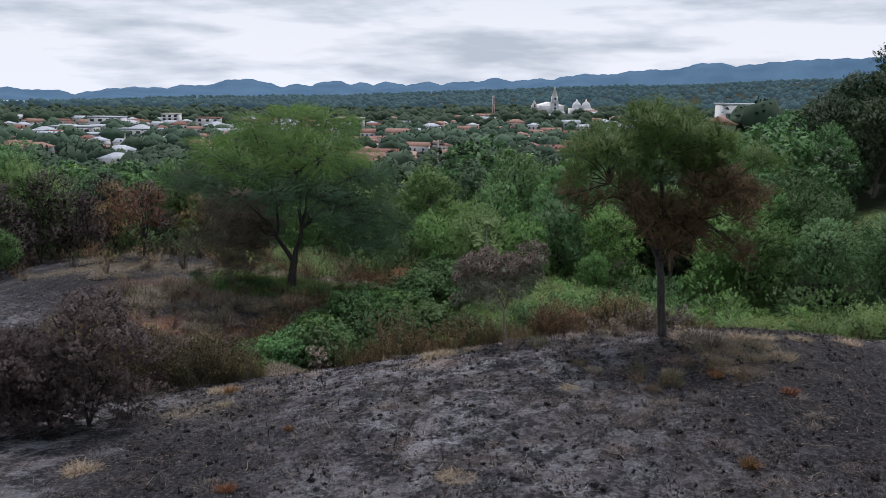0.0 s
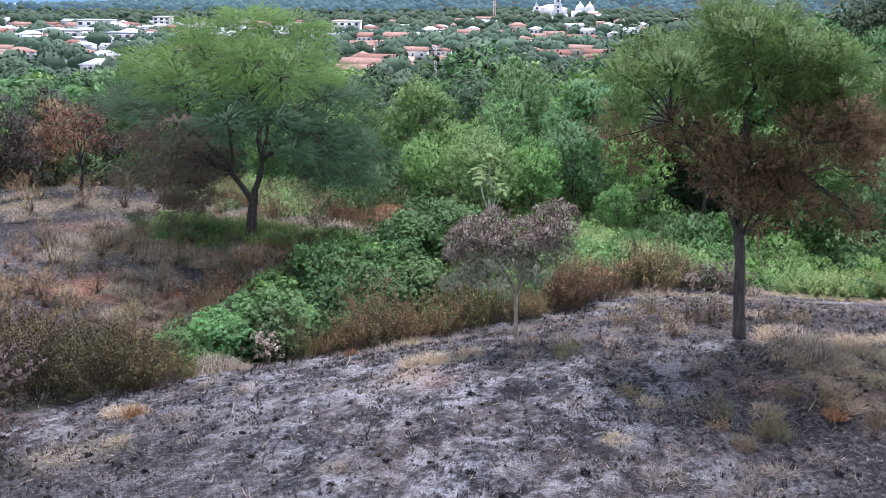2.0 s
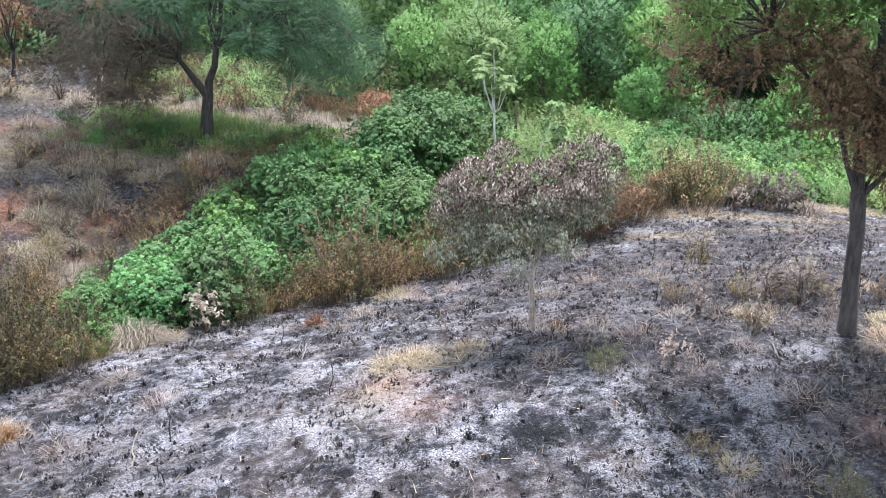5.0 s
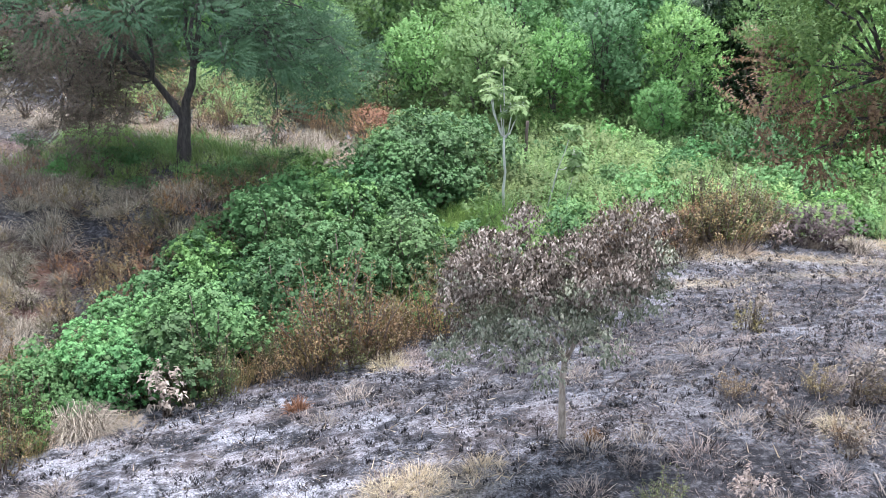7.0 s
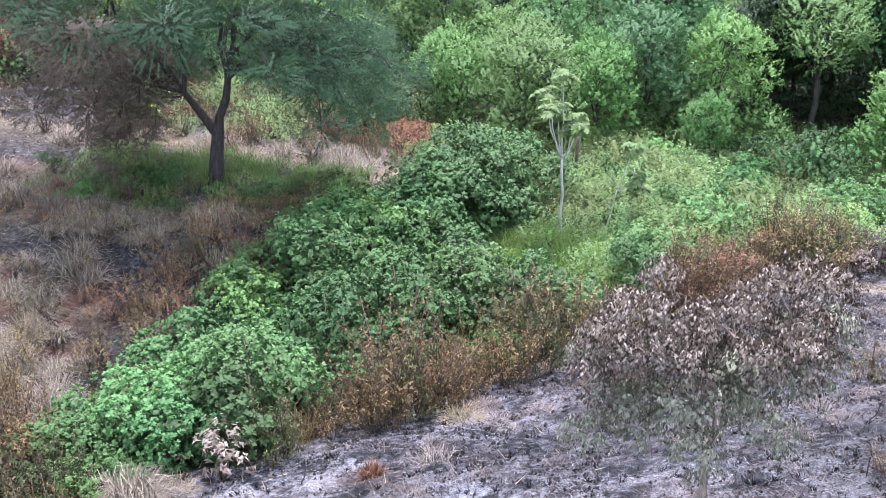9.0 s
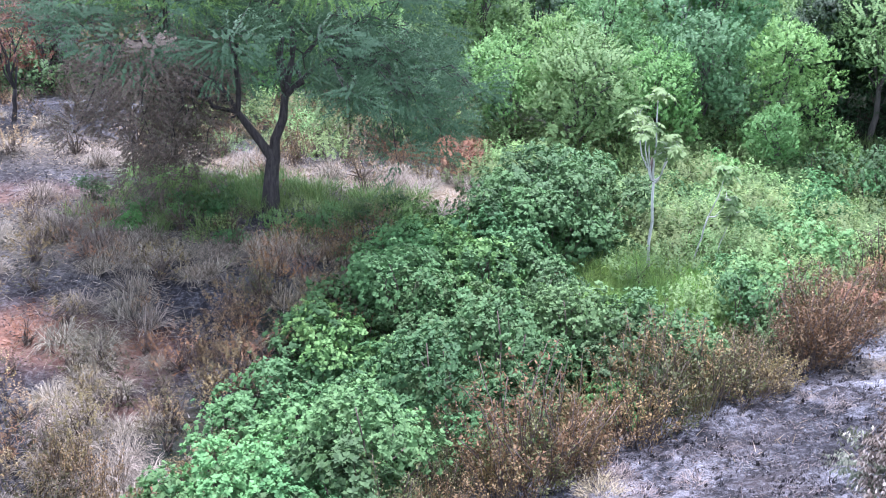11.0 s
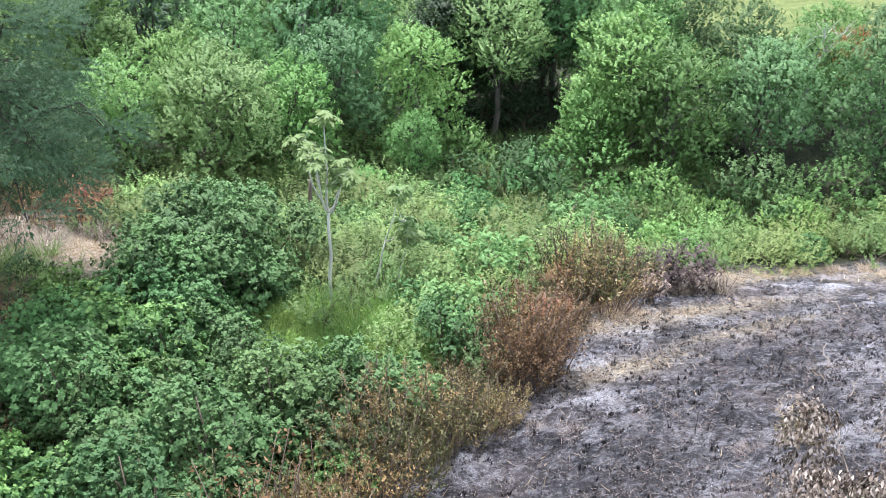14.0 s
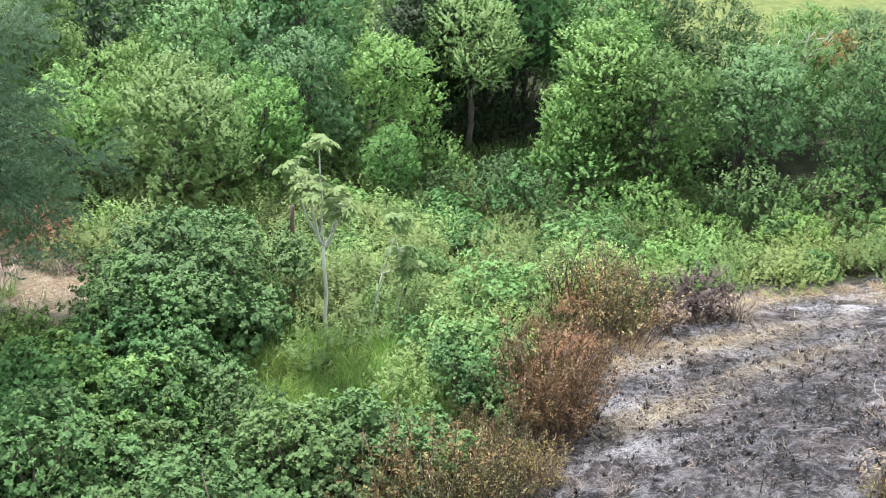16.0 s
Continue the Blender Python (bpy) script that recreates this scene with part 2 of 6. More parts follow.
def bark_material(name, dark, pale, scale=9.0):
    m, t, b, out = material(name)
    c = t.nodes.new("ShaderNodeTexCoord")
    mpp = t.nodes.new("ShaderNodeMapping")
    mpp.inputs["Scale"].default_value = (1, 1, 0.25)
    link(t, c.outputs["Object"], mpp.inputs["Vector"])
    n = node(t, "ShaderNodeTexNoise", Scale=scale, Detail=6.0, Roughness=0.65)
    link(t, mpp.outputs[0], n.inputs["Vector"])
    r = ramp(t, [(0.3, dark), (0.7, pale)], n.outputs["Fac"])
    link(t, r.outputs[0], b.inputs["Base Color"])
    b.inputs["Roughness"].default_value = 0.9
    bp = t.nodes.new("ShaderNodeBump")
    bp.inputs["Strength"].default_value, bp.inputs["Distance"].default_value = 0.6, 0.03
    link(t, n.outputs["Fac"], bp.inputs["Height"])
    link(t, bp.outputs[0], b.inputs["Normal"])
    return m


def plain_material(name, a, b2, scale=3.0, rough=0.85, bump=0.1):
    m, t, b, out = material(name)
    c = t.nodes.new("ShaderNodeTexCoord")
    n = node(t, "ShaderNodeTexNoise", Scale=scale, Detail=6.0, Roughness=0.6)
    link(t, c.outputs["Object"], n.inputs["Vector"])
    r = ramp(t, [(0.3, a), (0.7, b2)], n.outputs["Fac"])
    link(t, r.outputs[0], b.inputs["Base Color"])
    b.inputs["Roughness"].default_value = rough
    bp = t.nodes.new("ShaderNodeBump")
    bp.inputs["Strength"].default_value, bp.inputs["Distance"].default_value = bump, 0.05
    link(t, n.outputs["Fac"], bp.inputs["Height"])
    link(t, bp.outputs[0], b.inputs["Normal"])
    return m


LEAF_MID = leaf_material("leaf_mid_green", [(0.057, 0.160, 0.030), (0.101, 0.257, 0.051), (0.189, 0.381, 0.091)], 0.3)
LEAF_LIGHT = leaf_material("leaf_light_green", [(0.084, 0.188, 0.035), (0.141, 0.278, 0.061), (0.216, 0.359, 0.101)], 0.3)
LEAF_DARK = leaf_material("leaf_dark_green", [(0.040, 0.130, 0.035), (0.074, 0.204, 0.054), (0.134, 0.299, 0.092)], 0.3)
LEAF_BLUE = leaf_material("leaf_blue_green", [(0.048, 0.144, 0.044), (0.089, 0.233, 0.072), (0.167, 0.348, 0.127)], 0.3)
LEAF_OLIVE = leaf_material("leaf_olive_green", [(0.075, 0.10, 0.03), (0.11, 0.14, 0.045), (0.17, 0.18, 0.07)])
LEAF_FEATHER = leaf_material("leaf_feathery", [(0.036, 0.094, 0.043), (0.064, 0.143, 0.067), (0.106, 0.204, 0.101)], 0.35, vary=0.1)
# crown top only: sunlight painted in as a lighter, yellower leaf colour
LEAF_TOP = leaf_material("leaf_painted_sunlit_green", [(0.088, 0.189, 0.039), (0.146, 0.277, 0.060), (0.227, 0.367, 0.095)], 0.45, vary=0.1)
LEAF_SCORCH = leaf_material("leaf_scorched_brown", [(0.098, 0.069, 0.029), (0.178, 0.132, 0.055), (0.287, 0.224, 0.101)], 0.22)
LEAF_RUST = leaf_material("leaf_rusty", [(0.127, 0.063, 0.032), (0.196, 0.1, 0.05), (0.265, 0.147, 0.075)], 0.2)
LEAF_PURPLE = leaf_material("leaf_dark_purple_brown", [(0.03, 0.02, 0.02), (0.06, 0.042, 0.04), (0.12, 0.09, 0.085)], 0.15)
LEAF_CURLED = leaf_material("leaf_curled_grey_brown", [(0.044, 0.032, 0.024), (0.097, 0.076, 0.057), (0.189, 0.156, 0.125), (0.367, 0.327, 0.279)], 0.12, vary=0.05, calm=1.0)
LEAF_GREYGREEN = leaf_material("leaf_grey_green", [(0.090, 0.112, 0.070), (0.198, 0.216, 0.145), (0.396, 0.389, 0.304)], 0.15, vary=0.05, calm=1.0)
LEAF_PALE = leaf_material("leaf_pale_dead", [(0.12, 0.09, 0.07), (0.21, 0.165, 0.135), (0.36, 0.31, 0.26)], 0.15)
STRAW = leaf_material("straw", [(0.212, 0.16, 0.097), (0.382, 0.306, 0.198), (0.572, 0.475, 0.334)], 0.2, vary=0.2)
STRAW_GREY = leaf_material("grey_straw", [(0.099, 0.084, 0.064), (0.22, 0.189, 0.142), (0.418, 0.367, 0.284)], 0.15, vary=0.2, calm=1.0)
CHAR = leaf_material("charred_stalk", [(0.008, 0.008, 0.009), (0.018, 0.017, 0.018), (0.05, 0.045, 0.045)], 0.0, rough=0.8, vary=0.2, calm=1.0)
ASHY = leaf_material("ashy_litter", [(0.015, 0.015, 0.017), (0.05, 0.05, 0.055), (0.11, 0.105, 0.10), (0.22, 0.20, 0.17)], 0.0, rough=0.9, calm=1.0)
GRASS = leaf_material("green_grass", [(0.086, 0.184, 0.040), (0.138, 0.259, 0.063), (0.207, 0.333, 0.103)], 0.35)
BARK = bark_material("bark_grey", (0.035, 0.03, 0.026), (0.13, 0.115, 0.10))
BARK_CHAR = bark_material("bark_charred", (0.008, 0.008, 0.008), (0.045, 0.038, 0.035))
BARK_DUSK = bark_material("bark_dusky_brown", (0.012, 0.011, 0.011), (0.08, 0.068, 0.06), 16.0)
BARK_PALE = bark_material("bark_tan", (0.11, 0.085, 0.065), (0.44, 0.375, 0.30), 26.0)
BARK_CECROPIA = bark_material("bark_pale_ringed", (0.30, 0.31, 0.26), (0.52, 0.53, 0.47), 4.0)
TWIG = bark_material("twig_brown", (0.06, 0.045, 0.035), (0.17, 0.13, 0.10))

# ------------------------------------------------------------------ shape of the land
HILL = [0.16, 0.01, -0.03, 0.82, 0.6, 0.56, 0.21, 0.63, 0.37, -0.18, 0.62, 0.58, 0.35, -0.77, 0.7, 1.11, 1.62, 0.77, 1.09, -1.23, -0.75, -0.08, 0.2, -0.33, 1.32, -0.01, 0.27, -0.88, 1.22, -0.49, -0.49, -0.63, -1.42]
HX, HY = np.meshgrid(np.arange(-16, 17, 8.0), np.arange(14, 55, 8.0))
FAR_D = np.array([0, 60, 100, 150, 250, 360, 500, 700, 1200, 6000.0])
FAR_Z = np.array([-2.0, -3.0, -5.5, -8.5, -12.0, -15.0, -19.5, -23.0, -31.0, -31.0])
RISE_AZ = np.array([-40, -24, -9, 0, 10, 17, 23, 40.0])
RISE_Z = np.array([-80, -72, -48, -33, -6, 7, 22, 30.0])


def near_land(x, y):
    z = HILL[0] + HILL[1] * x + HILL[2] * y
    for h, a, b in zip(HILL[3:], HX.ravel(), HY.ravel()):
        z = z + h * np.exp(-((x - a) ** 2 + (y - b) ** 2) / 64.0)
    return z


def smooth(a, lo, hi):
    s = np.clip((a - lo) / (hi - lo), 0, 1)
    return s * s * (3 - 2 * s)


def ripples(x, y, f):
    return (np.sin(x * f + 1.3 * np.sin(y * f * 0.7)) * np.cos(y * f * 0.9 + 1.7 * np.sin(x * f * 0.6 + 1))
            + 0.5 * np.sin(x * f * 2.3 + y * f * 1.1 + 2) * np.cos(y * f * 2.1 - x * f * 0.5))


def land(x, y):
    """Height of the ground."""
    x, y = np.asarray(x, float), np.asarray(y, float)
    d = np.hypot(x, y)
    az = np.degrees(np.arctan2(x, np.maximum(y, 1e-3)))
    far = np.interp(d, FAR_D, FAR_Z) + smooth(d, 200, 900) * 1.2 * ripples(x, y, 0.012) + 6 * smooth(az, -3, 6) * smooth(d, 400, 800)
    rise = smooth(d, 1300, 3000)
    far = far * (1 - rise) + rise * (np.interp(az, RISE_AZ, RISE_Z) + 4 * ripples(x, y, 0.004)) - 70 * smooth(d, 3150, 3700)
    far = far + 14 * np.exp(-((x - 72) / 38) ** 2 - ((y - 108) / 42) ** 2)
    far = far + 9 * np.exp(-((x - 47) / 22) ** 2 - ((y - 168) / 22) ** 2)
    far = np.where(y < 0, np.maximum(far, -3), far)
    out = np.maximum(np.abs(x) - 18, np.maximum(y - 56, 8 - y))
    k = smooth(out, 0, 26)
    xc, yc = np.clip(x, -26, 26), np.clip(y, 0, 68)
    return near_land(xc, yc) * (1 - k) + far * k + 0.035 * ripples(x, y, 1.7) * (1 - k)


def land1(x, y):
    return float(land(np.array([x]), np.array([y]))[0])


EDGE_X = np.array([-30, -12.2, -9.5, -8.2, -6.2, -5.4, -3.3, -1.3, 0.6, 3.2, 5, 6.7, 8.8, 11, 14, 16, 18, 30])
EDGE_Y = np.array([20, 27.0, 28.2, 29.8, 31.0, 32.4, 34.3, 36.1, 37.4, 38.9, 40.6, 42.1, 43.3, 44.2, 44.5, 43.6, 42.4, 38])
LEFT_Y = np.array([30, 34, 36, 38, 42, 46, 50, 58])
LEFT_X = np.array([-8.6, -7.4, -6.9, -6.3, -5.2, -3.4, -1.4, 0.5])


def past_edge(x, y):
    """How far (x, y) lies beyond the rim of the burnt knoll."""
    return (y - np.interp(x, EDGE_X, EDGE_Y)) * 0.8


def green_side(x, y):
    return x - np.interp(y, LEFT_Y, LEFT_X)


def spots(x, y, list_of):
    m = np.zeros_like(x)
    for a, b, r1, r2, s in list_of:
        m = np.maximum(m, s * np.exp(-((x - a) / r1) ** 2 - ((y - b) / r2) ** 2))
    return m


RED_SPOTS = [(-11.0, 40.9, 1.6, 0.8, 1.3), (-9.3, 40.6, 1.1, 0.7, 1.2), (-13.8, 40.5, 1.2, 0.5, 0.8), (-8.6, 38.8, 0.7, 0.4, 0.6), (-3.6, 51.6, 3.0, 1.8, 0.6), (-9.5, 52.0, 4.0, 1.4, 0.5), (-14, 48, 2.0, 0.8, 0.5), (-0.3, 28.4, 0.6, 0.5, 0.75), (0.3, 27.6, 0.4, 0.4, 0.5), (7.6, 25.8, 0.7, 0.6, 0.5), (6.2, 26.2, 0.5, 0.4, 0.5)]
STRAW_SPOTS = [(0.2, 29.2, 0.8, 0.45, 0.8), (9, 41.9, 3.2, 0.5, 0.8), (6.2, 39.9, 1.2, 0.4, 0.8), (9.5, 40.3, 2.0, 0.3, 0.6), (13, 44.1, 2.5, 0.4, 0.8), (16.5, 42.8, 1.5, 0.6, 0.8), (7.9, 27.2, 1.2, 1.8, 0.42), (-0.5, 28.0, 0.5, 0.7, 0.5),
               (-3.0, 51.5, 3.0, 2.3, 1), (-9, 51.8, 5.0, 1.8, 1), (-11.8, 45.6, 2.0, 1.6, 0.95), (-8.2, 45.2, 1.6, 0.6, 0.7), (-17, 52, 4, 1.2, 0.8), (-7.0, 26.6, 1.0, 0.7, 0.5)]


def burnt(x, y):
    s = past_edge(x, y)
    knoll = 1 - smooth(s + 0.25 * ripples(x, y, 2.1), 0.35, 1.3)
    left = smooth(-green_side(x, y) + 0.5 * ripples(x, y, 1.1), 0.4, 2.4) * (1 - smooth(y + 10 * smooth(x, -16, -11), 63, 67))
    glade = np.exp(-((x + 3) / 3.2) ** 2 - ((y - 51.5) / 2.4) ** 2)
    return np.maximum(knoll, np.maximum(left, glade)) * (1 - smooth(np.abs(x), 30, 45))


SOOT_SPOTS = [(4, 36.5, 3.5, 2.4, 0.8), (1, 33.5, 3, 2, 0.6), (8, 39.5, 3.5, 2, 0.6), (-4, 52.5, 5, 3, 0.6), (-11, 52, 6, 4, 0.4), (11, 27, 5, 6, 1.25), (13, 19, 7, 5, 1.1), (5.5, 25.5, 2.5, 1.8, 0.5), (6.2, 31, 3.0, 2.3, 1.15), (-6, 22, 4, 5, 1.0), (-2, 17, 6, 3, 0.75), (8.5, 34, 5, 5, 0.55), (9.5, 24, 5, 6, 1.25)] + [
    (6, 21, 5, 3.5, 0.6), (10, 30, 5, 4, 0.9), (4.5, 32.5, 3, 2.2, 0.7), (-10, 43, 6, 9, 0.9), (-8.5, 37, 4, 4, 1.25), (-5, 41, 3, 4, 0.7), (3.6, 28.9, 2.6, 0.9, 1.0), (12, 40, 4, 3, 0.5), (-3, 22, 3, 2, 0.35), (-17, 52, 7, 9, 1.25), (-12, 49, 3, 2, 0.7)]


def field(x, y):
    return 1 - smooth(((x - 40) / 13) ** 2 + ((y - 72) / 12) ** 2, 0.7, 1.2)


def ground_material():
    m, t, b, out = material("ground")
    c = t.nodes.new("ShaderNodeTexCoord")
    za = t.nodes.new("ShaderNodeAttribute")
    za.attribute_name = "cover"
    sep = t.nodes.new("ShaderNodeSeparateColor")
    link(t, za.outputs["Color"], sep.inputs[0])

    def noise_at(scale, detail=6.0, rough=0.6):
        n = node(t, "ShaderNodeTexNoise", Scale=scale, Detail=detail, Roughness=rough)
        link(t, c.outputs["Object"], n.inputs["Vector"])
        return n.outputs["Fac"]

    big, mid, half, fine, grit = noise_at(0.35), noise_at(1.6, 8.0, 0.65), noise_at(4.5, 8.0, 0.72), noise_at(9.0, 6.0, 0.7), noise_at(45.0, 4.0, 0.7)
    # soot, char and ash
    tone = maths(t, "ADD", maths(t, "MULTIPLY", big, 0.18), maths(t, "ADD", maths(t, "MULTIPLY", mid, 0.37), maths(t, "MULTIPLY", half, 0.45)))
    char = ramp(t, [(0.44, (0.011, 0.012, 0.014)), (0.485, (0.042, 0.043, 0.05)), (0.53, (0.135, 0.138, 0.155)), (0.59, (0.31, 0.315, 0.34))], tone)
    patch = ramp(t, [(0.51, (0, 0, 0)), (0.61, (1, 1, 1))], maths(t, "ADD", maths(t, "MULTIPLY", noise_at(0.9, 9.0, 0.62), 0.75), maths(t, "MULTIPLY", fine, 0.25)))
    pale = mixc(t, patch.outputs[0], char.outputs[0], (0.34, 0.345, 0.37))
    speck = ramp(t, [(0.42, (0.12, 0.12, 0.125)), (0.56, (1.3, 1.3, 1.3))], grit)
    burn_c = mixc(t, 1.0, pale, speck.outputs[0], "MULTIPLY")
    brownish = ramp(t, [(0.45, (0.0, 0.0, 0.0)), (0.62, (1, 1, 1))], noise_at(0.8, 7.0, 0.7))
    burn_c = mixc(t, maths(t, "MULTIPLY", brownish.outputs[0], 0.32), burn_c, (0.15, 0.112, 0.092))
    more = t.nodes.new("ShaderNodeAttribute")
    more.attribute_name = "soot"
    sep2 = t.nodes.new("ShaderNodeSeparateColor")
    link(t, more.outputs["Color"], sep2.inputs[0])
    sootf = maths(t, "MULTIPLY", sep2.outputs[0], maths(t, "ADD", maths(t, "MULTIPLY", mid, 1.7), 0.2), True)
    soot_c = ramp(t, [(0.42, (0.010, 0.010, 0.012)), (0.52, (0.022, 0.022, 0.025)), (0.66, (0.085, 0.084, 0.088))], fine)
    burn_c = mixc(t, sootf, burn_c, soot_c.outputs[0])
    # unburnt floor, near black: shade below trees and shrubs is painted into it
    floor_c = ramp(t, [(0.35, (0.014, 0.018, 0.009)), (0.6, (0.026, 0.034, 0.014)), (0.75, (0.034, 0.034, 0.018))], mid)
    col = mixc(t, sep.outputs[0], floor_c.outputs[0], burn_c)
    field_c = ramp(t, [(0.35, (0.08, 0.115, 0.035)), (0.65, (0.16, 0.19, 0.065))], mid)
    col = mixc(t, sep2.outputs[1], col, field_c.outputs[0])
    red_c = ramp(t, [(0.35, (0.17, 0.075, 0.045)), (0.65, (0.33, 0.19, 0.13))], fine)
    redf = maths(t, "MULTIPLY", sep.outputs[1], maths(t, "ADD", maths(t, "MULTIPLY", mid, 2.2), -0.35), True)
    col = mixc(t, redf, col, red_c.outputs[0])
    straw_c = ramp(t, [(0.35, (0.10, 0.085, 0.06)), (0.65, (0.36, 0.32, 0.24))], grit)
    strawf = maths(t, "MULTIPLY", sep.outputs[2], maths(t, "ADD", maths(t, "MULTIPLY", fine, 4.0), -1.2), True)
    col = mixc(t, strawf, col, straw_c.outputs[0])
    link(t, col, b.inputs["Base Color"])
    b.inputs["Roughness"].default_value = 0.95
    b.inputs["Specular IOR Level"].default_value = 0.2
    bp = t.nodes.new("ShaderNodeBump")
    bp.inputs["Strength"].default_value, bp.inputs["Distance"].default_value = 0.7, 0.06
    h = maths(t, "ADD", fine, maths(t, "MULTIPLY", grit, 0.6))
    link(t, h, bp.inputs["Height"])
    link(t, bp.outputs[0], b.inputs["Normal"])
    return m


def build_ground():
    def axis(lo, hi, step, far_lo, far_hi, grow):
        a = list(np.arange(lo, hi + 1e-6, step))
        for end, far in ((1, far_hi), (-1, far_lo)):
            s = step
            while abs(a[-1] if end > 0 else a[0]) < abs(far) or (end < 0 and a[0] > far):
                s *= grow
                if end > 0:
                    a.append(a[-1] + s)
                else:
                    a.insert(0, a[0] - s)
        return np.array(a)

    xs = axis(-20, 22, 0.28, -4600, 4600, 1.13)
    ys = axis(14, 56, 0.28, -600, 4700, 1.12)
    X, Y = np.meshgrid(xs, ys)
    Z = land(X, Y)
    near = (1 - smooth(np.hypot(X, Y - 32), 26, 40))
    r = np.random.default_rng(5)
    Z = Z + near * (0.03 * ripples(X, Y, 6.3) + 0.012 * r.normal(0, 1, X.shape))
    h, w = X.shape
    i = np.arange(h * w).reshape(h, w)
    q = np.stack([i[:-1, :-1], i[:-1, 1:], i[1:, 1:], i[1:, :-1]], -1).reshape(-1, 4)
    g = Geo().add(np.stack([X, Y, Z], -1), q=q)
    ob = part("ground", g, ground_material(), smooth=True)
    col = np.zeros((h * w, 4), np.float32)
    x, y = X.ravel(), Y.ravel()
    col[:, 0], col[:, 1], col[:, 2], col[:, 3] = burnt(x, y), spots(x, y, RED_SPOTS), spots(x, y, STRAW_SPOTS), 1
    a = ob.data.color_attributes.new("cover", "FLOAT_COLOR", "POINT")
    a.data.foreach_set("color", col.ravel())
    col = np.zeros((h * w, 4), np.float32)
    col[:, 0], col[:, 1], col[:, 3] = spots(x, y, SOOT_SPOTS), field(x, y), 1
    a = ob.data.color_attributes.new("soot", "FLOAT_COLOR", "POINT")
    a.data.foreach_set("color", col.ravel())
    return tagged(ob, "burnt hillside ground with soot, pale ash and red soil", "ground", kind="structure")


build_ground()

# ------------------------------------------------------------------ plants
def thing(name, x, y, label, category, group="", turn=0.0, scale=1.0, sink=0.03, z=None):
    e = new(name)
    e.empty_display_size = 0.3
    e.location = (x, y, (land1(x, y) if z is None else z) - sink)
    e.rotation_euler = (0, 0, turn)
    e.scale = (scale, scale, scale)
    return tagged(e, label, category, group)


def plant(name, parts_of, x, y, label, category, group="", turn=0.0, scale=1.0, sink=0.03):
    """A plant from meshes made once: parts_of is a list of (part name, mesh, material)."""
    e = thing(name, x, y, label, category, group, turn, scale, sink)
    for n, me, mat in parts_of:
        part(n, me, mat, e)
    return e


def shrub_kind(seed, height, radius, n, leaf, width, mat, twig=0.25, k=6, droop=0.1, stems=7, stem_mat=None, up=0.5, fill=0.3, low=0.5, heart=0, star=False):
    """Stems that rise from one foot and carry a lumpy crown of leaves."""
    r = np.random.default_rng(seed)
    lobes = []
    for i in range(9):
        a = i * 2.4 + r.uniform(-0.4, 0.4)
        d = radius * (0.0 if i == 0 else r.uniform(0.35, 0.8))
        rr = radius * r.uniform(0.3, 0.48)
        top = height * (1.0 if i == 0 else r.uniform(low, 0.92))
        lobes.append((d * math.cos(a), d * math.sin(a), max(top - rr * 0.9, rr * 0.6), rr, rr, rr * r.uniform(0.8, 1.1)))
    at, d, _ = clumps(lobes, n, r, fill * 0.5, 0.45, 0.36, 0.95)
    keep = at[:, 2] > 0.04
    at, d = at[keep], d[keep]
    g = Geo()
    if star:
        rosettes(g, at, d + np.array([0, 0, up]), k, leaf, width, r)
    else:
        sprigs(g, at, d + np.array([0, 0, up]), k, twig, leaf, width, r, droop)
    if heart:
        inner(g, lobes, heart * 2, radius * 0.14, r)
    s = Geo()
    for lx, ly, lz, rx, ry, rz in lobes[:7]:
        for _ in range(max(1, stems // 8)):
            tipp = np.array([lx, ly, lz]) + r.normal(0, 0.3, 3) * rx
            p = bend((r.normal(0, 0.05), r.normal(0, 0.05), 0), tipp, 4, 0.05, r)
            tube(s, p, np.linspace(0.022, 0.006, 4) * (0.5 + height * 0.5), 3, root=(0, 0, -0.06))
    return [("stem", s.mesh("stem", True, True), stem_mat or TWIG), ("foliage", g.mesh("foliage"), mat)]


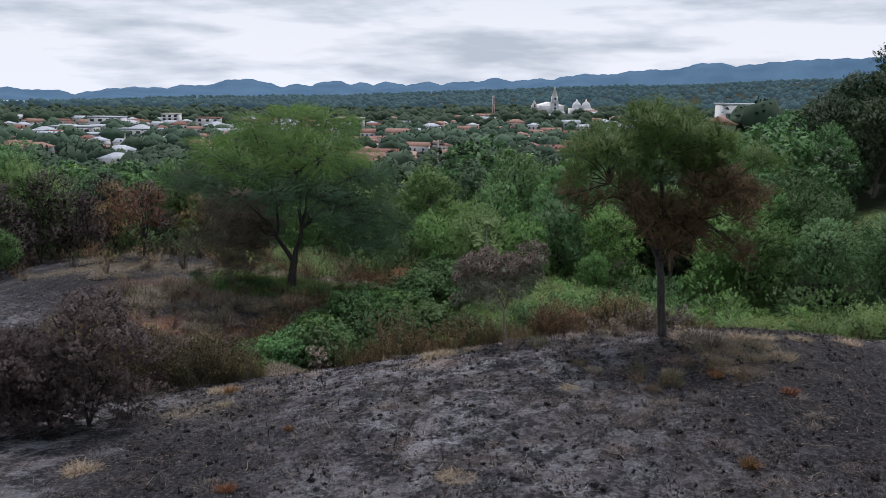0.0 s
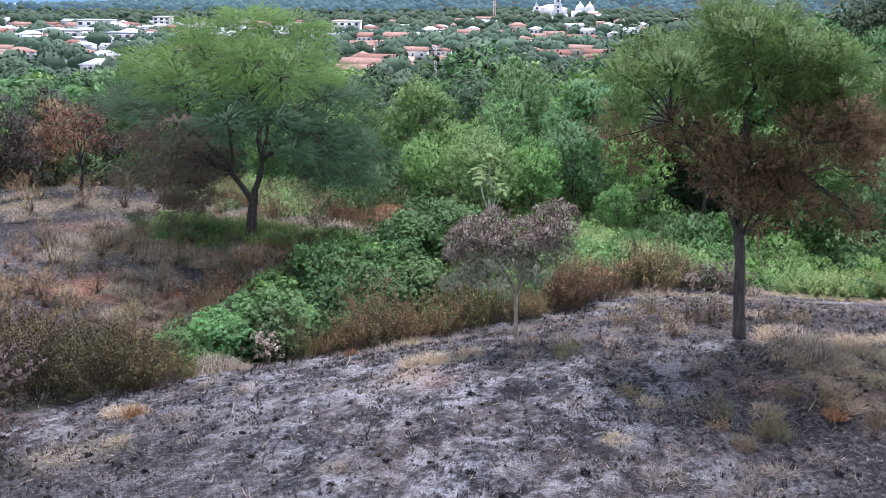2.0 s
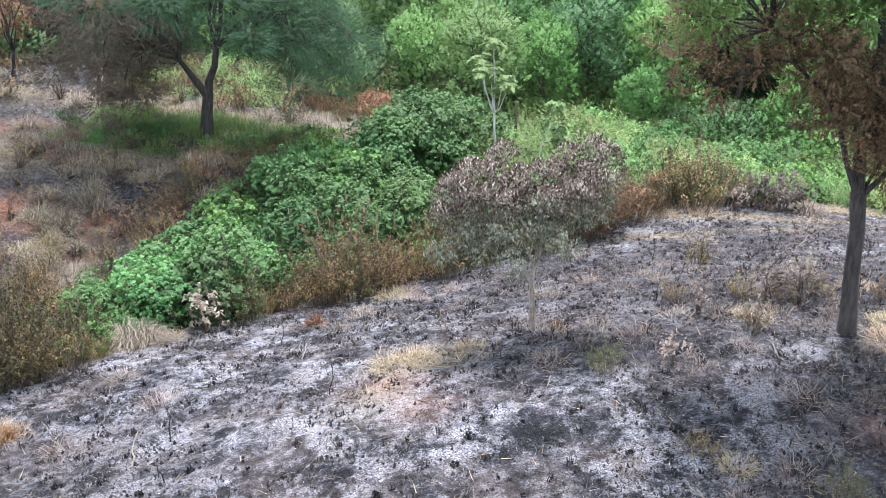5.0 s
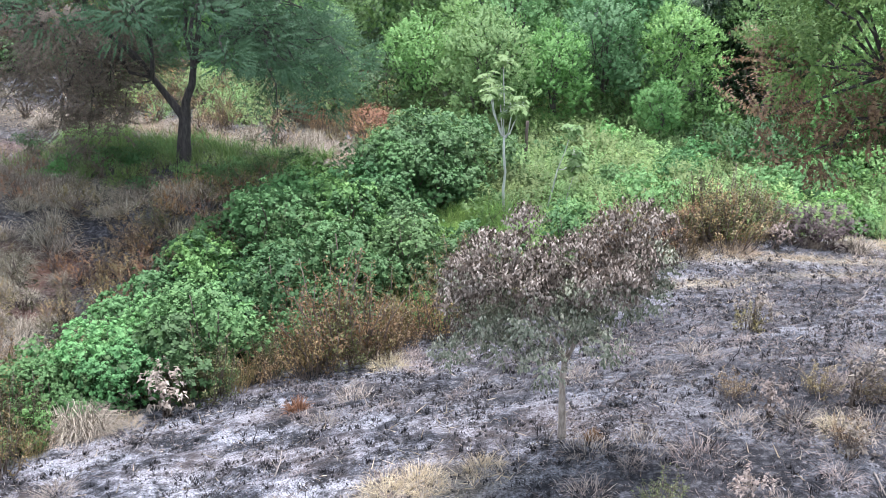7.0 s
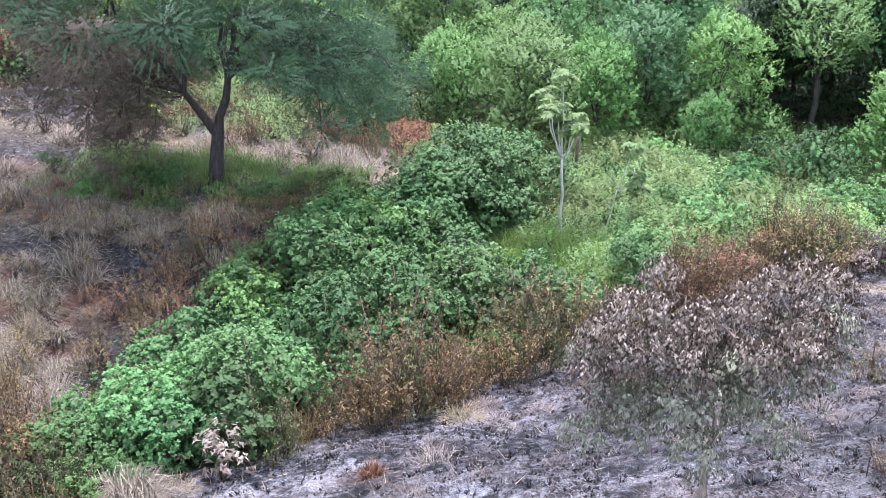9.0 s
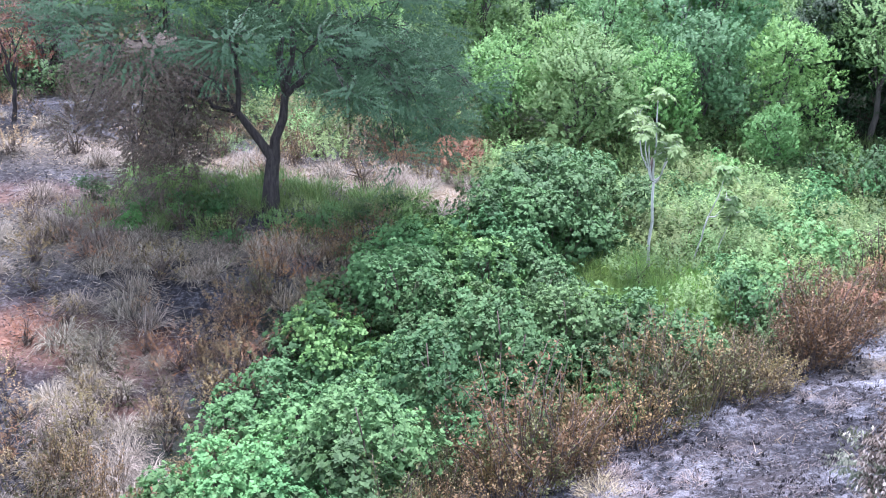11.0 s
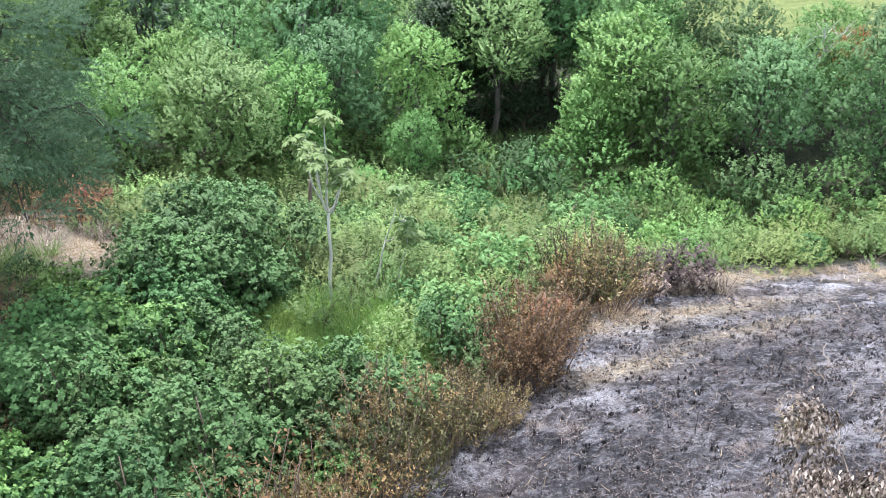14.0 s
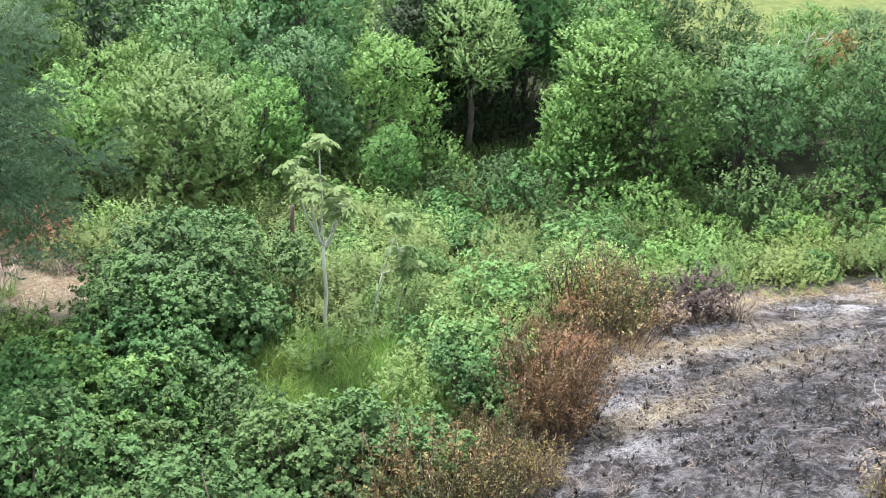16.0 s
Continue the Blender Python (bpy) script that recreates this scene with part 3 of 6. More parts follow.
def brush_kind(seed, height, radius, stems, per, leaf, width, mat, lean=0.35, droop=0.35, stem_mat=None, foot=0.45):
    """A scrubby stand of thin upright stems, each leafy along its upper part, with bare feet and an uneven top."""
    r = np.random.default_rng(seed)
    w, g = Geo(), Geo()
    for i in range(stems):
        a, q = i * 2.4 + r.uniform(-0.5, 0.5), math.sqrt((i + 0.5) / stems)
        p0 = np.array([math.cos(a), math.sin(a), 0.0]) * radius * q * foot
        h = height * r.uniform(0.45, 1.0) * (1 - 0.35 * q * q)
        p1 = p0 + np.array([math.cos(a) * radius * q * (1 - foot) + r.normal(0, lean) * h * 0.4, math.sin(a) * radius * q * (1 - foot) + r.normal(0, lean) * h * 0.4, h])
        p = bend(p0 - np.array([0, 0, 0.05]), p1, 4, 0.04 * h, r, 0.05)
        tube(w, p, np.linspace(0.009, 0.003, 4) * (0.6 + 0.5 * height), 3)
        s = r.uniform(0.25, 1.0, per) ** 0.7
        at = np.stack([np.interp(s, np.linspace(0, 1, 4), p[:, c]) for c in range(3)], -1)
        out = unit(r.normal(0, 1, (per, 3)))
        at = at + out * (0.05 + 0.11 * r.random((per, 1))) * (1.15 - s[:, None]) * height
        leaves(g, at, out * 0.8 + np.array([0, 0, 0.25 - droop]), leaf * r.uniform(0.5, 1.3, (per, 1)), width, r, 0.25, unit(out + np.array([0, 0, 0.4])), 0.5, True)
    return [("stem", w.mesh("stem", True), stem_mat or TWIG), ("foliage", g.mesh("foliage"), mat)]


def tree_kind(seed, height, radius, n, leaf, width, mat, trunk=0.1, k=6, twig=0.4, lobes_n=9, droop=0.15, bark=None, base=0.35, flat=0.8, twigs=1, heart=0, limbs=6):
    """A trunk that forks into limbs, each ending in a lumpy mass of leaves."""
    r = np.random.default_rng(seed)
    lobes = []
    lobes_n = int(lobes_n * 1.7)
    mid = height * (0.5 + base * 0.5)
    for i in range(lobes_n):
        a = i * 2.39996 + r.uniform(-0.3, 0.3)
        f = (i + 0.5) / lobes_n
        zz = height * (base + (1 - base) * (0.15 + 0.72 * (1 - f) + r.uniform(-0.14, 0.12)))
        ring = radius * 0.72 * math.sqrt(max(0.02, 1 - ((zz - mid) / (height - mid + 0.01)) ** 2 * 0.85)) * (f ** 0.45) * r.uniform(0.72, 1.18)
        rr = radius * r.uniform(0.22, 0.38)
        lobes.append((ring * math.cos(a), ring * math.sin(a), min(zz, height - rr * 0.7), rr, rr, rr * flat))
    at, d, _ = clumps(lobes, n, r, 0.06, 0.55, 0.34, 0.6, 15)
    g = Geo()
    sprigs(g, at, d + np.array([0, 0, 0.45]), k, twig, leaf, width, r, droop)
    if heart:
        inner(g, lobes, heart * 3, radius * 0.1, r)
    s = Geo()
    fork = np.array([r.normal(0, 0.04) * height, r.normal(0, 0.04) * height, height * base * r.uniform(0.55, 0.8)])
    tube(s, bend((0, 0, -0.1), fork, 5, 0.0, r, 0.03), np.linspace(trunk * 1.25, trunk * 0.85, 5), 8, 0.1, r)
    for lx, ly, lz, rx, ry, rz in lobes[:limbs]:
        p = bend(fork, (lx, ly, lz), 6, height * 0.04, r, 0.05)
        tube(s, p, np.linspace(trunk * 0.55, trunk * 0.1, 6), 4)
        for _ in range(twigs):
            tipp = np.array([lx, ly, lz]) + unit(r.normal(0, 1, 3) + np.array([0, 0, 0.5])) * rx * 0.95
            tube(s, bend(p[3], tipp, 4, 0.1, r), np.linspace(trunk * 0.2, 0.008, 4), 4)
    return [("trunk", s.mesh("trunk", True), bark or BARK), ("crown", g.mesh("crown"), mat)]


def scatter(x0, x1, y0, y1, step, keep, rng, jitter=0.42):
    pts = []
    row = 0
    y = y0
    while y < y1:
        for x in np.arange(x0 + (row % 2) * step * 0.5, x1, step):
            px, py = x + rng.uniform(-jitter, jitter) * step, y + rng.uniform(-jitter, jitter) * step
            if keep(px, py):
                pts.append((px, py))
        y += step * 0.87
        row += 1
    return pts


def at_(f, x, y):
    return float(f(np.array([x]), np.array([y]))[0])


def branching(wood, r, fork, mains, thick, lobes, limb, twigs, sag=0.12):
    """Main limbs from the fork, and from them lesser limbs to every lobe."""
    ends = []
    for m, w in zip(mains, thick):
        p = bend(fork, m, 7, sag, r, 0.035)
        tube(wood, p, np.linspace(w, w * 0.4, 7), 7, 0.06, r)
        ends.append(p)
    for lobe in lobes:
        c = np.array(lobe[:3])
        p0 = min((q for p in ends for q in p[2:]), key=lambda q: np.linalg.norm(q - c) + 0.5 * max(0, q[2] - c[2]))
        p = bend(p0, c, 5, 0.06, r, 0.05)
        tube(wood, p, np.linspace(limb, limb * 0.35, 5), 4)
        for _ in range(twigs):
            tube(wood, bend(p[3], c + unit(r.normal(0, 1, 3) + np.array([0, 0, 0.4])) * lobe[3] * 0.9, 3, 0.03, r), np.linspace(limb * 0.3, limb * 0.12, 3), 3)


# --- the spreading tree on the burnt slope
def spreading_tree():
    r = np.random.default_rng(21)
    e = thing("spreading_tree", -7.15, 47.35, "broad spreading tree with feathery green crown, partly scorched brown", "tree", sink=0.05)
    wood = Geo()
    fork = np.array([0.1, 0.0, 1.75])
    tube(wood, np.array([(-0.12, 0, -0.1), (-0.05, 0, 0.3), (0.0, 0, 0.9), (0.06, 0, 1.4), fork]), [0.30, 0.225, 0.185, 0.17, 0.13], 12, 0.10, r)
    green, top, brown = [], [], []
    for i in range(84):      # a dome of flat tiers
        a = i * 2.39996 + r.uniform(-0.3, 0.3)
        f = math.sqrt((i + 0.5) / 84)
        rad = 4.7 * f
        zz = 2.7 + 5.5 * math.sqrt(max(0, 1 - (f * 0.95) ** 2)) + r.uniform(-1.3, 0.45)
        rr = r.uniform(0.55, 1.15)
        lobe = (rad * math.cos(a) - 0.2, rad * math.sin(a) * 0.95, min(zz, 8.2), rr * 1.15, rr * 1.15, rr * 0.5)
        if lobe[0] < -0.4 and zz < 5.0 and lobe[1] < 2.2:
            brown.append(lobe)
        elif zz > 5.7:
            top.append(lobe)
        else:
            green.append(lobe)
    for i in range(20):      # tiers within the crown
        a, rad = r.uniform(0, 6.28), r.uniform(0.8, 3.2)
        lobe = (rad * math.cos(a), rad * math.sin(a), r.uniform(3.9, 5.6), 0.75, 0.75, 0.3)
        (brown if lobe[0] < -1.2 and lobe[2] < 4.6 else green).append(lobe)
    for i in range(44):      # sprays that hang low on the side of the green weeds
        a, rad = r.uniform(-1.1, 1.7), r.uniform(2.6, 5.2)
        lobe = (rad * math.cos(a), rad * math.sin(a), r.uniform(1.9, 4.2), 0.55, 0.55, 0.55)
        if lobe[0] > 1.5:
            green.append(lobe)
    for i in range(26):      # the scorched side, which hangs almost to the ground
        f = (i + 0.5) / 26
        brown.append((-1.2 - 3.4 * r.random(), r.uniform(-1.6, 1.4), 1.2 + 2.6 * f + r.uniform(-0.2, 0.2), 0.5, 0.5, 0.5))
    for i in range(14):
        a, rad = r.uniform(0.8, 2.8), r.uniform(2.5, 4.4)
        green.append((rad * math.cos(a), rad * math.sin(a), r.uniform(2.4, 3.6), 0.65, 0.65, 0.55))
    green = [q for q in green if not (abs(q[0]) < 1.9 and q[1] < 0.4 and q[2] < 4.6)]
    main = [(-1.5, -0.2, 3.7), (0.75, 0.0, 4.4), (-2.9, 0.4, 3.3), (0.2, 1.6, 5.0), (1.6, 0.6, 4.9), (-0.5, -0.6, 5.0), (-2.0, -0.9, 4.4), (1.9, -0.8, 4.2), (-3.4, -0.6, 4.0), (0.4, -1.0, 5.6), (-1.2, 0.4, 6.3), (1.2, 0.2, 6.4)]
    ends = []
    for j, m in enumerate(main):
        start = fork - np.array([0, 0, 0.4]) if j < 2 else ends[0][3] if j in (2, 5, 6, 8, 10) else ends[1][3]
        p = bend(start, m, 7, 0.12, r, 0.012 if j < 2 else 0.03)
        tube(wood, p, np.linspace((0.125, 0.145, 0.075, 0.07, 0.07, 0.07, 0.06, 0.06, 0.055, 0.06, 0.06, 0.06)[j], 0.045, 7), 8, 0.08, r)
        ends.append(p)
    for lobe in green + top + brown:
        c = np.array(lobe[:3])
        p0 = min((p[k] for p in ends for k in (3, 4, 5, 6)), key=lambda q: np.linalg.norm(q - c))
        p = bend(p0, c, 6, 0.3, r, 0.05)
        tube(wood, p, np.linspace(0.034, 0.010, 6), 5)
        for _ in range(3):
            tube(wood, bend(p[4], c + unit(r.normal(0, 1, 3)) * np.array(lobe[3:]) * 0.95, 4, 0.08, r), np.linspace(0.009, 0.004, 4), 3)
    part("trunk", wood, BARK_DUSK, e, "dark charred forked trunk and limbs", smooth=True)
    for name, lobes, n, mat, lab in (("crown", green, 11000, LEAF_FEATHER, ""), ("crown_top", top, 8000, LEAF_TOP, "top of the crown, painted lighter yellow-green as if sunlit"),
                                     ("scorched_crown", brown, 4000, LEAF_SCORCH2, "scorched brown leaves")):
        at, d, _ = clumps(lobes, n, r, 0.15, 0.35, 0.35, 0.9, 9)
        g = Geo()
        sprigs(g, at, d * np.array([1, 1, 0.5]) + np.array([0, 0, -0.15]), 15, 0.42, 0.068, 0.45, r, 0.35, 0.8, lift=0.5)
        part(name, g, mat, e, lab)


LEAF_SCORCH2 = leaf_material("leaf_scorched_dull", [(0.074, 0.059, 0.048), (0.140, 0.108, 0.086), (0.234, 0.178, 0.143), (0.121, 0.133, 0.082)], 0.35, vary=0.05)
spreading_tree()


# --- the scorched tree on top of the knoll
def knoll_tree():
    r = np.random.default_rng(8)
    e = thing("knoll_tree", 6.47, 28.85, "tall tree with charred trunk, crown half green and half scorched", "tree", sink=0.06)
    wood = Geo()
    fork = np.array([-0.2, 0.0, 2.25])
    tube(wood, np.array([(0, 0, -0.1), (-0.03, 0, 0.3), (-0.09, 0, 1.0), (-0.13, 0, 1.7), fork]), [0.17, 0.13, 0.115, 0.105, 0.11], 10, 0.08, r)
    def mass(n, x0, x1, z0, z1, lo, hi, deep):
        """Lobes strewn through a block of the crown."""
        return [(1.08 * r.uniform(x0, x1), r.uniform(-deep, deep), r.uniform(z0, z1) + 0.3 * (z0 > 4.4), s, s, s * 0.72) for s in r.uniform(lo, hi, n)]

    green = mass(22, -2.1, 1.4, 5.0, 6.3, 0.28, 0.52, 1.3) + mass(10, 0.2, 2.3, 4.7, 5.5, 0.26, 0.46, 1.2) + mass(10, -2.7, -1.0, 4.5, 5.4, 0.26, 0.44, 1.0) + mass(6, -1.1, 0.9, 4.5, 5.2, 0.3, 0.45, 0.9)
    brown = mass(28, -0.95, 0.95, 2.65, 4.2, 0.26, 0.42, 0.75) + mass(22, 0.5, 2.8, 3.4, 4.9, 0.26, 0.44, 1.1) + mass(9, -2.9, -1.0, 3.8, 4.6, 0.26, 0.4, 0.8) + mass(4, 1.2, 2.2, 2.2, 2.9, 0.2, 0.3, 0.4)
    branching(wood, r, fork - np.array([0, 0, 0.1]), [(-0.1, 0.1, 5.2), (-1.7, 0.1, 4.5), (1.7, 0.1, 4.4), (-0.6, -0.3, 3.5), (0.8, 0.5, 4.2)], (0.10, 0.045, 0.045, 0.04, 0.04), brown + green, 0.022, 3, 0.35)
    part("trunk", wood, BARK_DUSK, e, "blackened straight trunk with thin limbs", smooth=True)
    for name, lobes, n, mat, lab in (("crown", green, 11500, LEAF_OLIVE2, "yellow-green upper leaves"), ("scorched_crown", brown, 8000, LEAF_SCORCH3, "scorched reddish brown leaves")):
        at, d, _ = clumps(lobes, n, r, 0.45, 0.35, 0.6)
        g = Geo()
        sprigs(g, at, d + np.array([0, 0, 0.2]), 13, 0.26, 0.043, 0.62, r, 0.35, 0.85, lift=0.8)
        part(name, g, mat, e, lab)


LEAF_OLIVE2 = leaf_material("leaf_fresh_green", [(0.046, 0.124, 0.022), (0.084, 0.194, 0.035), (0.144, 0.275, 0.059)], 0.4, vary=0.05)
LEAF_SCORCH3 = leaf_material("leaf_scorched_red_brown", [(0.082, 0.054, 0.032), (0.145, 0.098, 0.054), (0.236, 0.160, 0.085), (0.127, 0.127, 0.047)], 0.35, vary=0.05, calm=1.0)
knoll_tree()


# --- the small heat-killed tree in the middle
def withered_tree():
    r = np.random.default_rng(4)
    e = thing("withered_tree", 1.9, 30.25, "small tree with pale trunk and curled grey-brown scorched leaves", "tree", sink=0.04)
    wood = Geo()
    fork = np.array([0.02, -0.05, 1.3])
    tube(wood, np.array([(0.05, 0, -0.1), (0.04, 0, 0.2), (0.02, 0.0, 0.6), (0.0, -0.02, 0.95), fork]), [0.068, 0.05, 0.044, 0.041, 0.036], 9, 0.10, r)
    up_l, low_l = [], []
    for i in range(40):
        x = -1.4 + 2.5 * (i + 0.5) / 40 + r.normal(0, 0.05)
        top = 2.8 - 0.12 * math.exp(-((x + 0.1) / 0.3) ** 2) + 0.42 * max(0, min(x, 0.8)) - 0.3 * max(0, -1.0 - x)
        up_l.append((x, -0.15 + r.normal(0, 0.36), top - 0.55 * r.random() ** 1.4, 0.23, 0.23, 0.17))
    for i in range(34):
        x = -1.35 + 2.35 * (i + 0.5) / 34 + r.normal(0, 0.05)
        low_l.append((x, -0.3 + r.normal(0, 0.34), 1.5 + 0.42 * max(0, x + 0.3) + 0.75 * r.random(), 0.22, 0.22, 0.2))
    branching(wood, r, fork - np.array([0, 0, 0.1]), [(-0.65, -0.25, 2.35), (0.05, -0.3, 2.6), (0.65, -0.2, 2.7), (-0.1, 0.25, 2.4)], (0.027, 0.03, 0.028, 0.02), up_l + low_l, 0.014, 3, 0.05)
    part("trunk", wood, BARK_PALE, e, smooth=True)
    for name, lobes, n, mat, lab in (("crown", up_l, 4200, LEAF_CURLED, ""), ("lower_leaves", low_l, 4200, LEAF_GREYGREEN, "drooping grey-green leaves")):
        at, d, _ = clumps(lobes, n, r, 0.3, 0.3, 0.2)
        g = Geo()
        sprigs(g, at, d + np.array([0, 0, 0.1]), 6, 0.10, 0.047, 0.48, r, 1.1, 0.7, False)
        part(name, g, mat, e, lab)


withered_tree()


# --- pale-stemmed trees with umbrella leaves
def umbrella_leaf(g, c, out, size, r, lobes=9):
    out = unit(np.asarray(out, float))
    a = unit(np.cross(out, np.array([0.3, 0.2, 1.0])))
    b = np.cross(out, a)
    ang = np.arange(lobes) * 2 * np.pi / lobes + r.uniform(0, 1)
    d = a * np.cos(ang)[:, None] + b * np.sin(ang)[:, None] - np.array([0, 0, 0.45]) + out * 0.15
    leaves(g, np.repeat(c[None], lobes, 0), d, size * r.uniform(0.8, 1.1, (lobes, 1)), 0.42, r, 0.1)


def umbrella_tree(x, y, height, lean, seed, forks, label):
    r = np.random.default_rng(seed)
    e = thing("umbrella_tree", x, y, label, "tree", "umbrella-leaved trees in the gully")
    wood, g = Geo(), Geo()
    fork = np.array([lean[0] * 0.5, lean[1] * 0.5, height * 0.55])
    tube(wood, bend((0, 0, -0.1), fork, 6, 0.0, r, 0.004), np.linspace(0.044, 0.032, 6) * height / 4.4, 7)
    tips = [np.array([lean[0], lean[1], height])]
    for i in range(forks):
        a = i * 2.5 + r.uniform(0, 0.6)
        tips.append(np.array([lean[0] * 0.8 + math.cos(a) * 0.11 * height, lean[1] * 0.8 + math.sin(a) * 0.11 * height, height * r.uniform(0.68, 0.88)]))
    for tp in tips:
        tube(wood, bend(fork, tp, 6, -0.06 * height, r, 0.012), np.linspace(0.028, 0.014, 6) * height / 4.4, 6)
        for _ in range(20):
            d = unit(r.normal(0, 1, 3) * np.array([1, 1, 0.5]) + np.array([0, 0, 0.35]))
            c = tp + d * r.uniform(0.12, 0.36)
            tube(wood, np.array([tp, (tp + c) / 2 + np.array([0, 0, 0.05]), c]), [0.008, 0.007, 0.005], 4)
            umbrella_leaf(g, c, d * 0.6 + np.array([0, 0, 0.8]), 0.18, r)
    part("trunk", wood, BARK_CECROPIA, e, smooth=True)
    part("crown", g, LEAF_UMB, e)


LEAF_UMB = leaf_material("leaf_umbrella", [(0.125, 0.225, 0.065), (0.19, 0.31, 0.10), (0.26, 0.38, 0.15)], 0.45, vary=0.05)
umbrella_tree(2.1, 45.25, 4.4, (-0.15, 0.0), 3, 5, "slender umbrella-leaved tree with a pale forked stem")
umbrella_tree(3.3, 45.9, 2.5, (0.6, 0.0), 5, 1, "small leaning umbrella-leaved tree with a pale stem")
umbrella_tree(3.75, 45.7, 1.5, (0.3, -0.1), 6, 0, "short leaning umbrella-leaved sapling")

LEAF_PALM = leaf_material("leaf_palm_yellow_green", [(0.07, 0.14, 0.036), (0.11, 0.19, 0.05), (0.17, 0.22, 0.075)], 0.35)


def young_palm(x, y, seed, fronds, size):
    """Arching fronds with a row of leaflets down each side, rising from one foot."""
    r = np.random.default_rng(seed)
    e = thing("young_palm", x, y, "young palm with arching yellow-green feather fronds", "palm", "young palms in the gully")
    for i in range(fronds):
        a = i * 2.4 + r.uniform(-0.3, 0.3)
        s = np.linspace(0, 1, 43)[:, None]
        out = np.array([math.cos(a), math.sin(a), 0.0])
        ln = size * r.uniform(0.8, 1.15)
        p = out * ln * (0.15 * s + 0.75 * s ** 2) + np.array([0, 0, 1.0]) * ln * (1.25 * s - 0.75 * s ** 3)
        g = Geo()
        tube(g, p[::6], np.linspace(0.014, 0.004, len(p[::6])), 4)
        way = unit(np.gradient(p, axis=0))
        side = unit(np.cross(way, np.array([0, 0, 1.0]) + 0.01))
        for sg in (-1, 1):
            leaves(g, p[8:], side[8:] * sg + way[8:] * 0.7 + np.array([0, 0, -0.25]), (ln * 0.34 * np.sin(np.pi * (0.15 + 0.8 * s[8:]))), 0.055, r, 0.2)
        part("frond", g, LEAF_PALM, e)


young_palm(-3.1, 38.3, 71, 9, 1.5)
young_palm(-2.5, 38.8, 72, 8, 1.25)
young_palm(-3.9, 37.8, 73, 7, 1.1)
young_palm(13.6, 52.6, 74, 9, 1.6)
young_palm(16.3, 53.2, 76, 10, 2.2)
young_palm(17.6, 51.9, 77, 8, 1.8)


def tall_palm(x, y, height):
    """A palm on a bare trunk, rising over the wood."""
    r = np.random.default_rng(79)
    e = thing("tall_palm", x, y, "tall palm with drooping fronds rising over the wood", "palm")
    g = Geo()
    tube(g, bend((0, 0, -0.1), (0.2, 0, height), 7, 0.0, r, 0.004), np.linspace(0.17, 0.11, 7), 8)
    part("trunk", g, BARK, e, smooth=True)
    for i in range(15):
        a = i * 2.4 + r.uniform(-0.3, 0.3)
        s = np.linspace(0, 1, 31)[:, None]
        out = np.array([math.cos(a), math.sin(a), 0.0])
        ln, up = 2.6 * r.uniform(0.8, 1.1), r.uniform(0.2, 1.0)
        p = np.array([0.2, 0, height]) + out * ln * s + np.array([0, 0, 1.0]) * ln * (up * s - (0.5 + up) * s ** 2)
        f = Geo()
        way = unit(np.gradient(p, axis=0))
        side = unit(np.cross(way, np.array([0, 0, 1.0]) + 0.01))
        for sg in (-1, 1):
            leaves(f, p[2:], side[2:] * sg + way[2:] * 0.6 + np.array([0, 0, -0.5]), ln * 0.28 * np.sin(np.pi * (0.15 + 0.8 * s[2:])), 0.12, r, 0.2)
        part("frond", f, LEAF_DARK, e)


tall_palm(-23.6, 75.0, 6.0)


def bare_trunk(x, y):
    r = np.random.default_rng(75)
    g = Geo()
    tube(g, bend((0, 0, -0.1), (0.05, 0, 2.0), 7, 0.0, r, 0.006), np.linspace(0.065, 0.05, 7), 9, 0.06, r)
    ob = part("bare_trunk", g, TWIG, smooth=True)
    ob.location = (x, y, land1(x, y))
    tagged(ob, "bare brown tree trunk standing in the bushes", "tree trunk")


bare_trunk(3.0, 49.8)

# --- shrubs
rs = np.random.default_rng(77)
LEAF_GULLY = leaf_material("leaf_gully_green", [(0.041, 0.134, 0.028), (0.070, 0.204, 0.048), (0.120, 0.291, 0.083)])
LEAF_DEEP = leaf_material("leaf_deep_green", [(0.030, 0.089, 0.020), (0.054, 0.145, 0.036), (0.095, 0.212, 0.060)], 0.2)
GREEN_SHRUBS = [shrub_kind(100 + i, (1.2, 1.0, 1.5, 1.15, 0.9)[i], 0.8, 480, (0.062, 0.066, 0.06, 0.064, 0.056)[i], 0.72, m, 0.17, 7, heart=70, star=True) for i, m in enumerate((LEAF_GULLY, LEAF_DEEP, LEAF_DEEP, LEAF_MID, LEAF_GULLY))]
LEAF_HERB = leaf_material("leaf_herb", [(0.090, 0.169, 0.039), (0.137, 0.232, 0.057), (0.201, 0.303, 0.095)], 0.4)
HERBS = [shrub_kind(120 + i, (0.8, 0.6, 1.0, 0.7)[i], 0.75, 150, 0.09, 0.5, m, 0.26, 6, up=1.2, heart=60) for i, m in enumerate((LEAF_LIGHT, LEAF_HERB, LEAF_HERB, LEAF_HERB))]
LEAF_DRYMIX = leaf_material("leaf_dry_mixed", [(0.131, 0.091, 0.037), (0.238, 0.176, 0.073), (0.356, 0.272, 0.127), (0.154, 0.173, 0.057)], 0.2, calm=0.55)
LEAF_OLIVEBROWN = leaf_material("leaf_olive_brown", [(0.03, 0.024, 0.013), (0.06, 0.048, 0.023), (0.106, 0.085, 0.041), (0.068, 0.081, 0.032)], 0.2, calm=1.0)
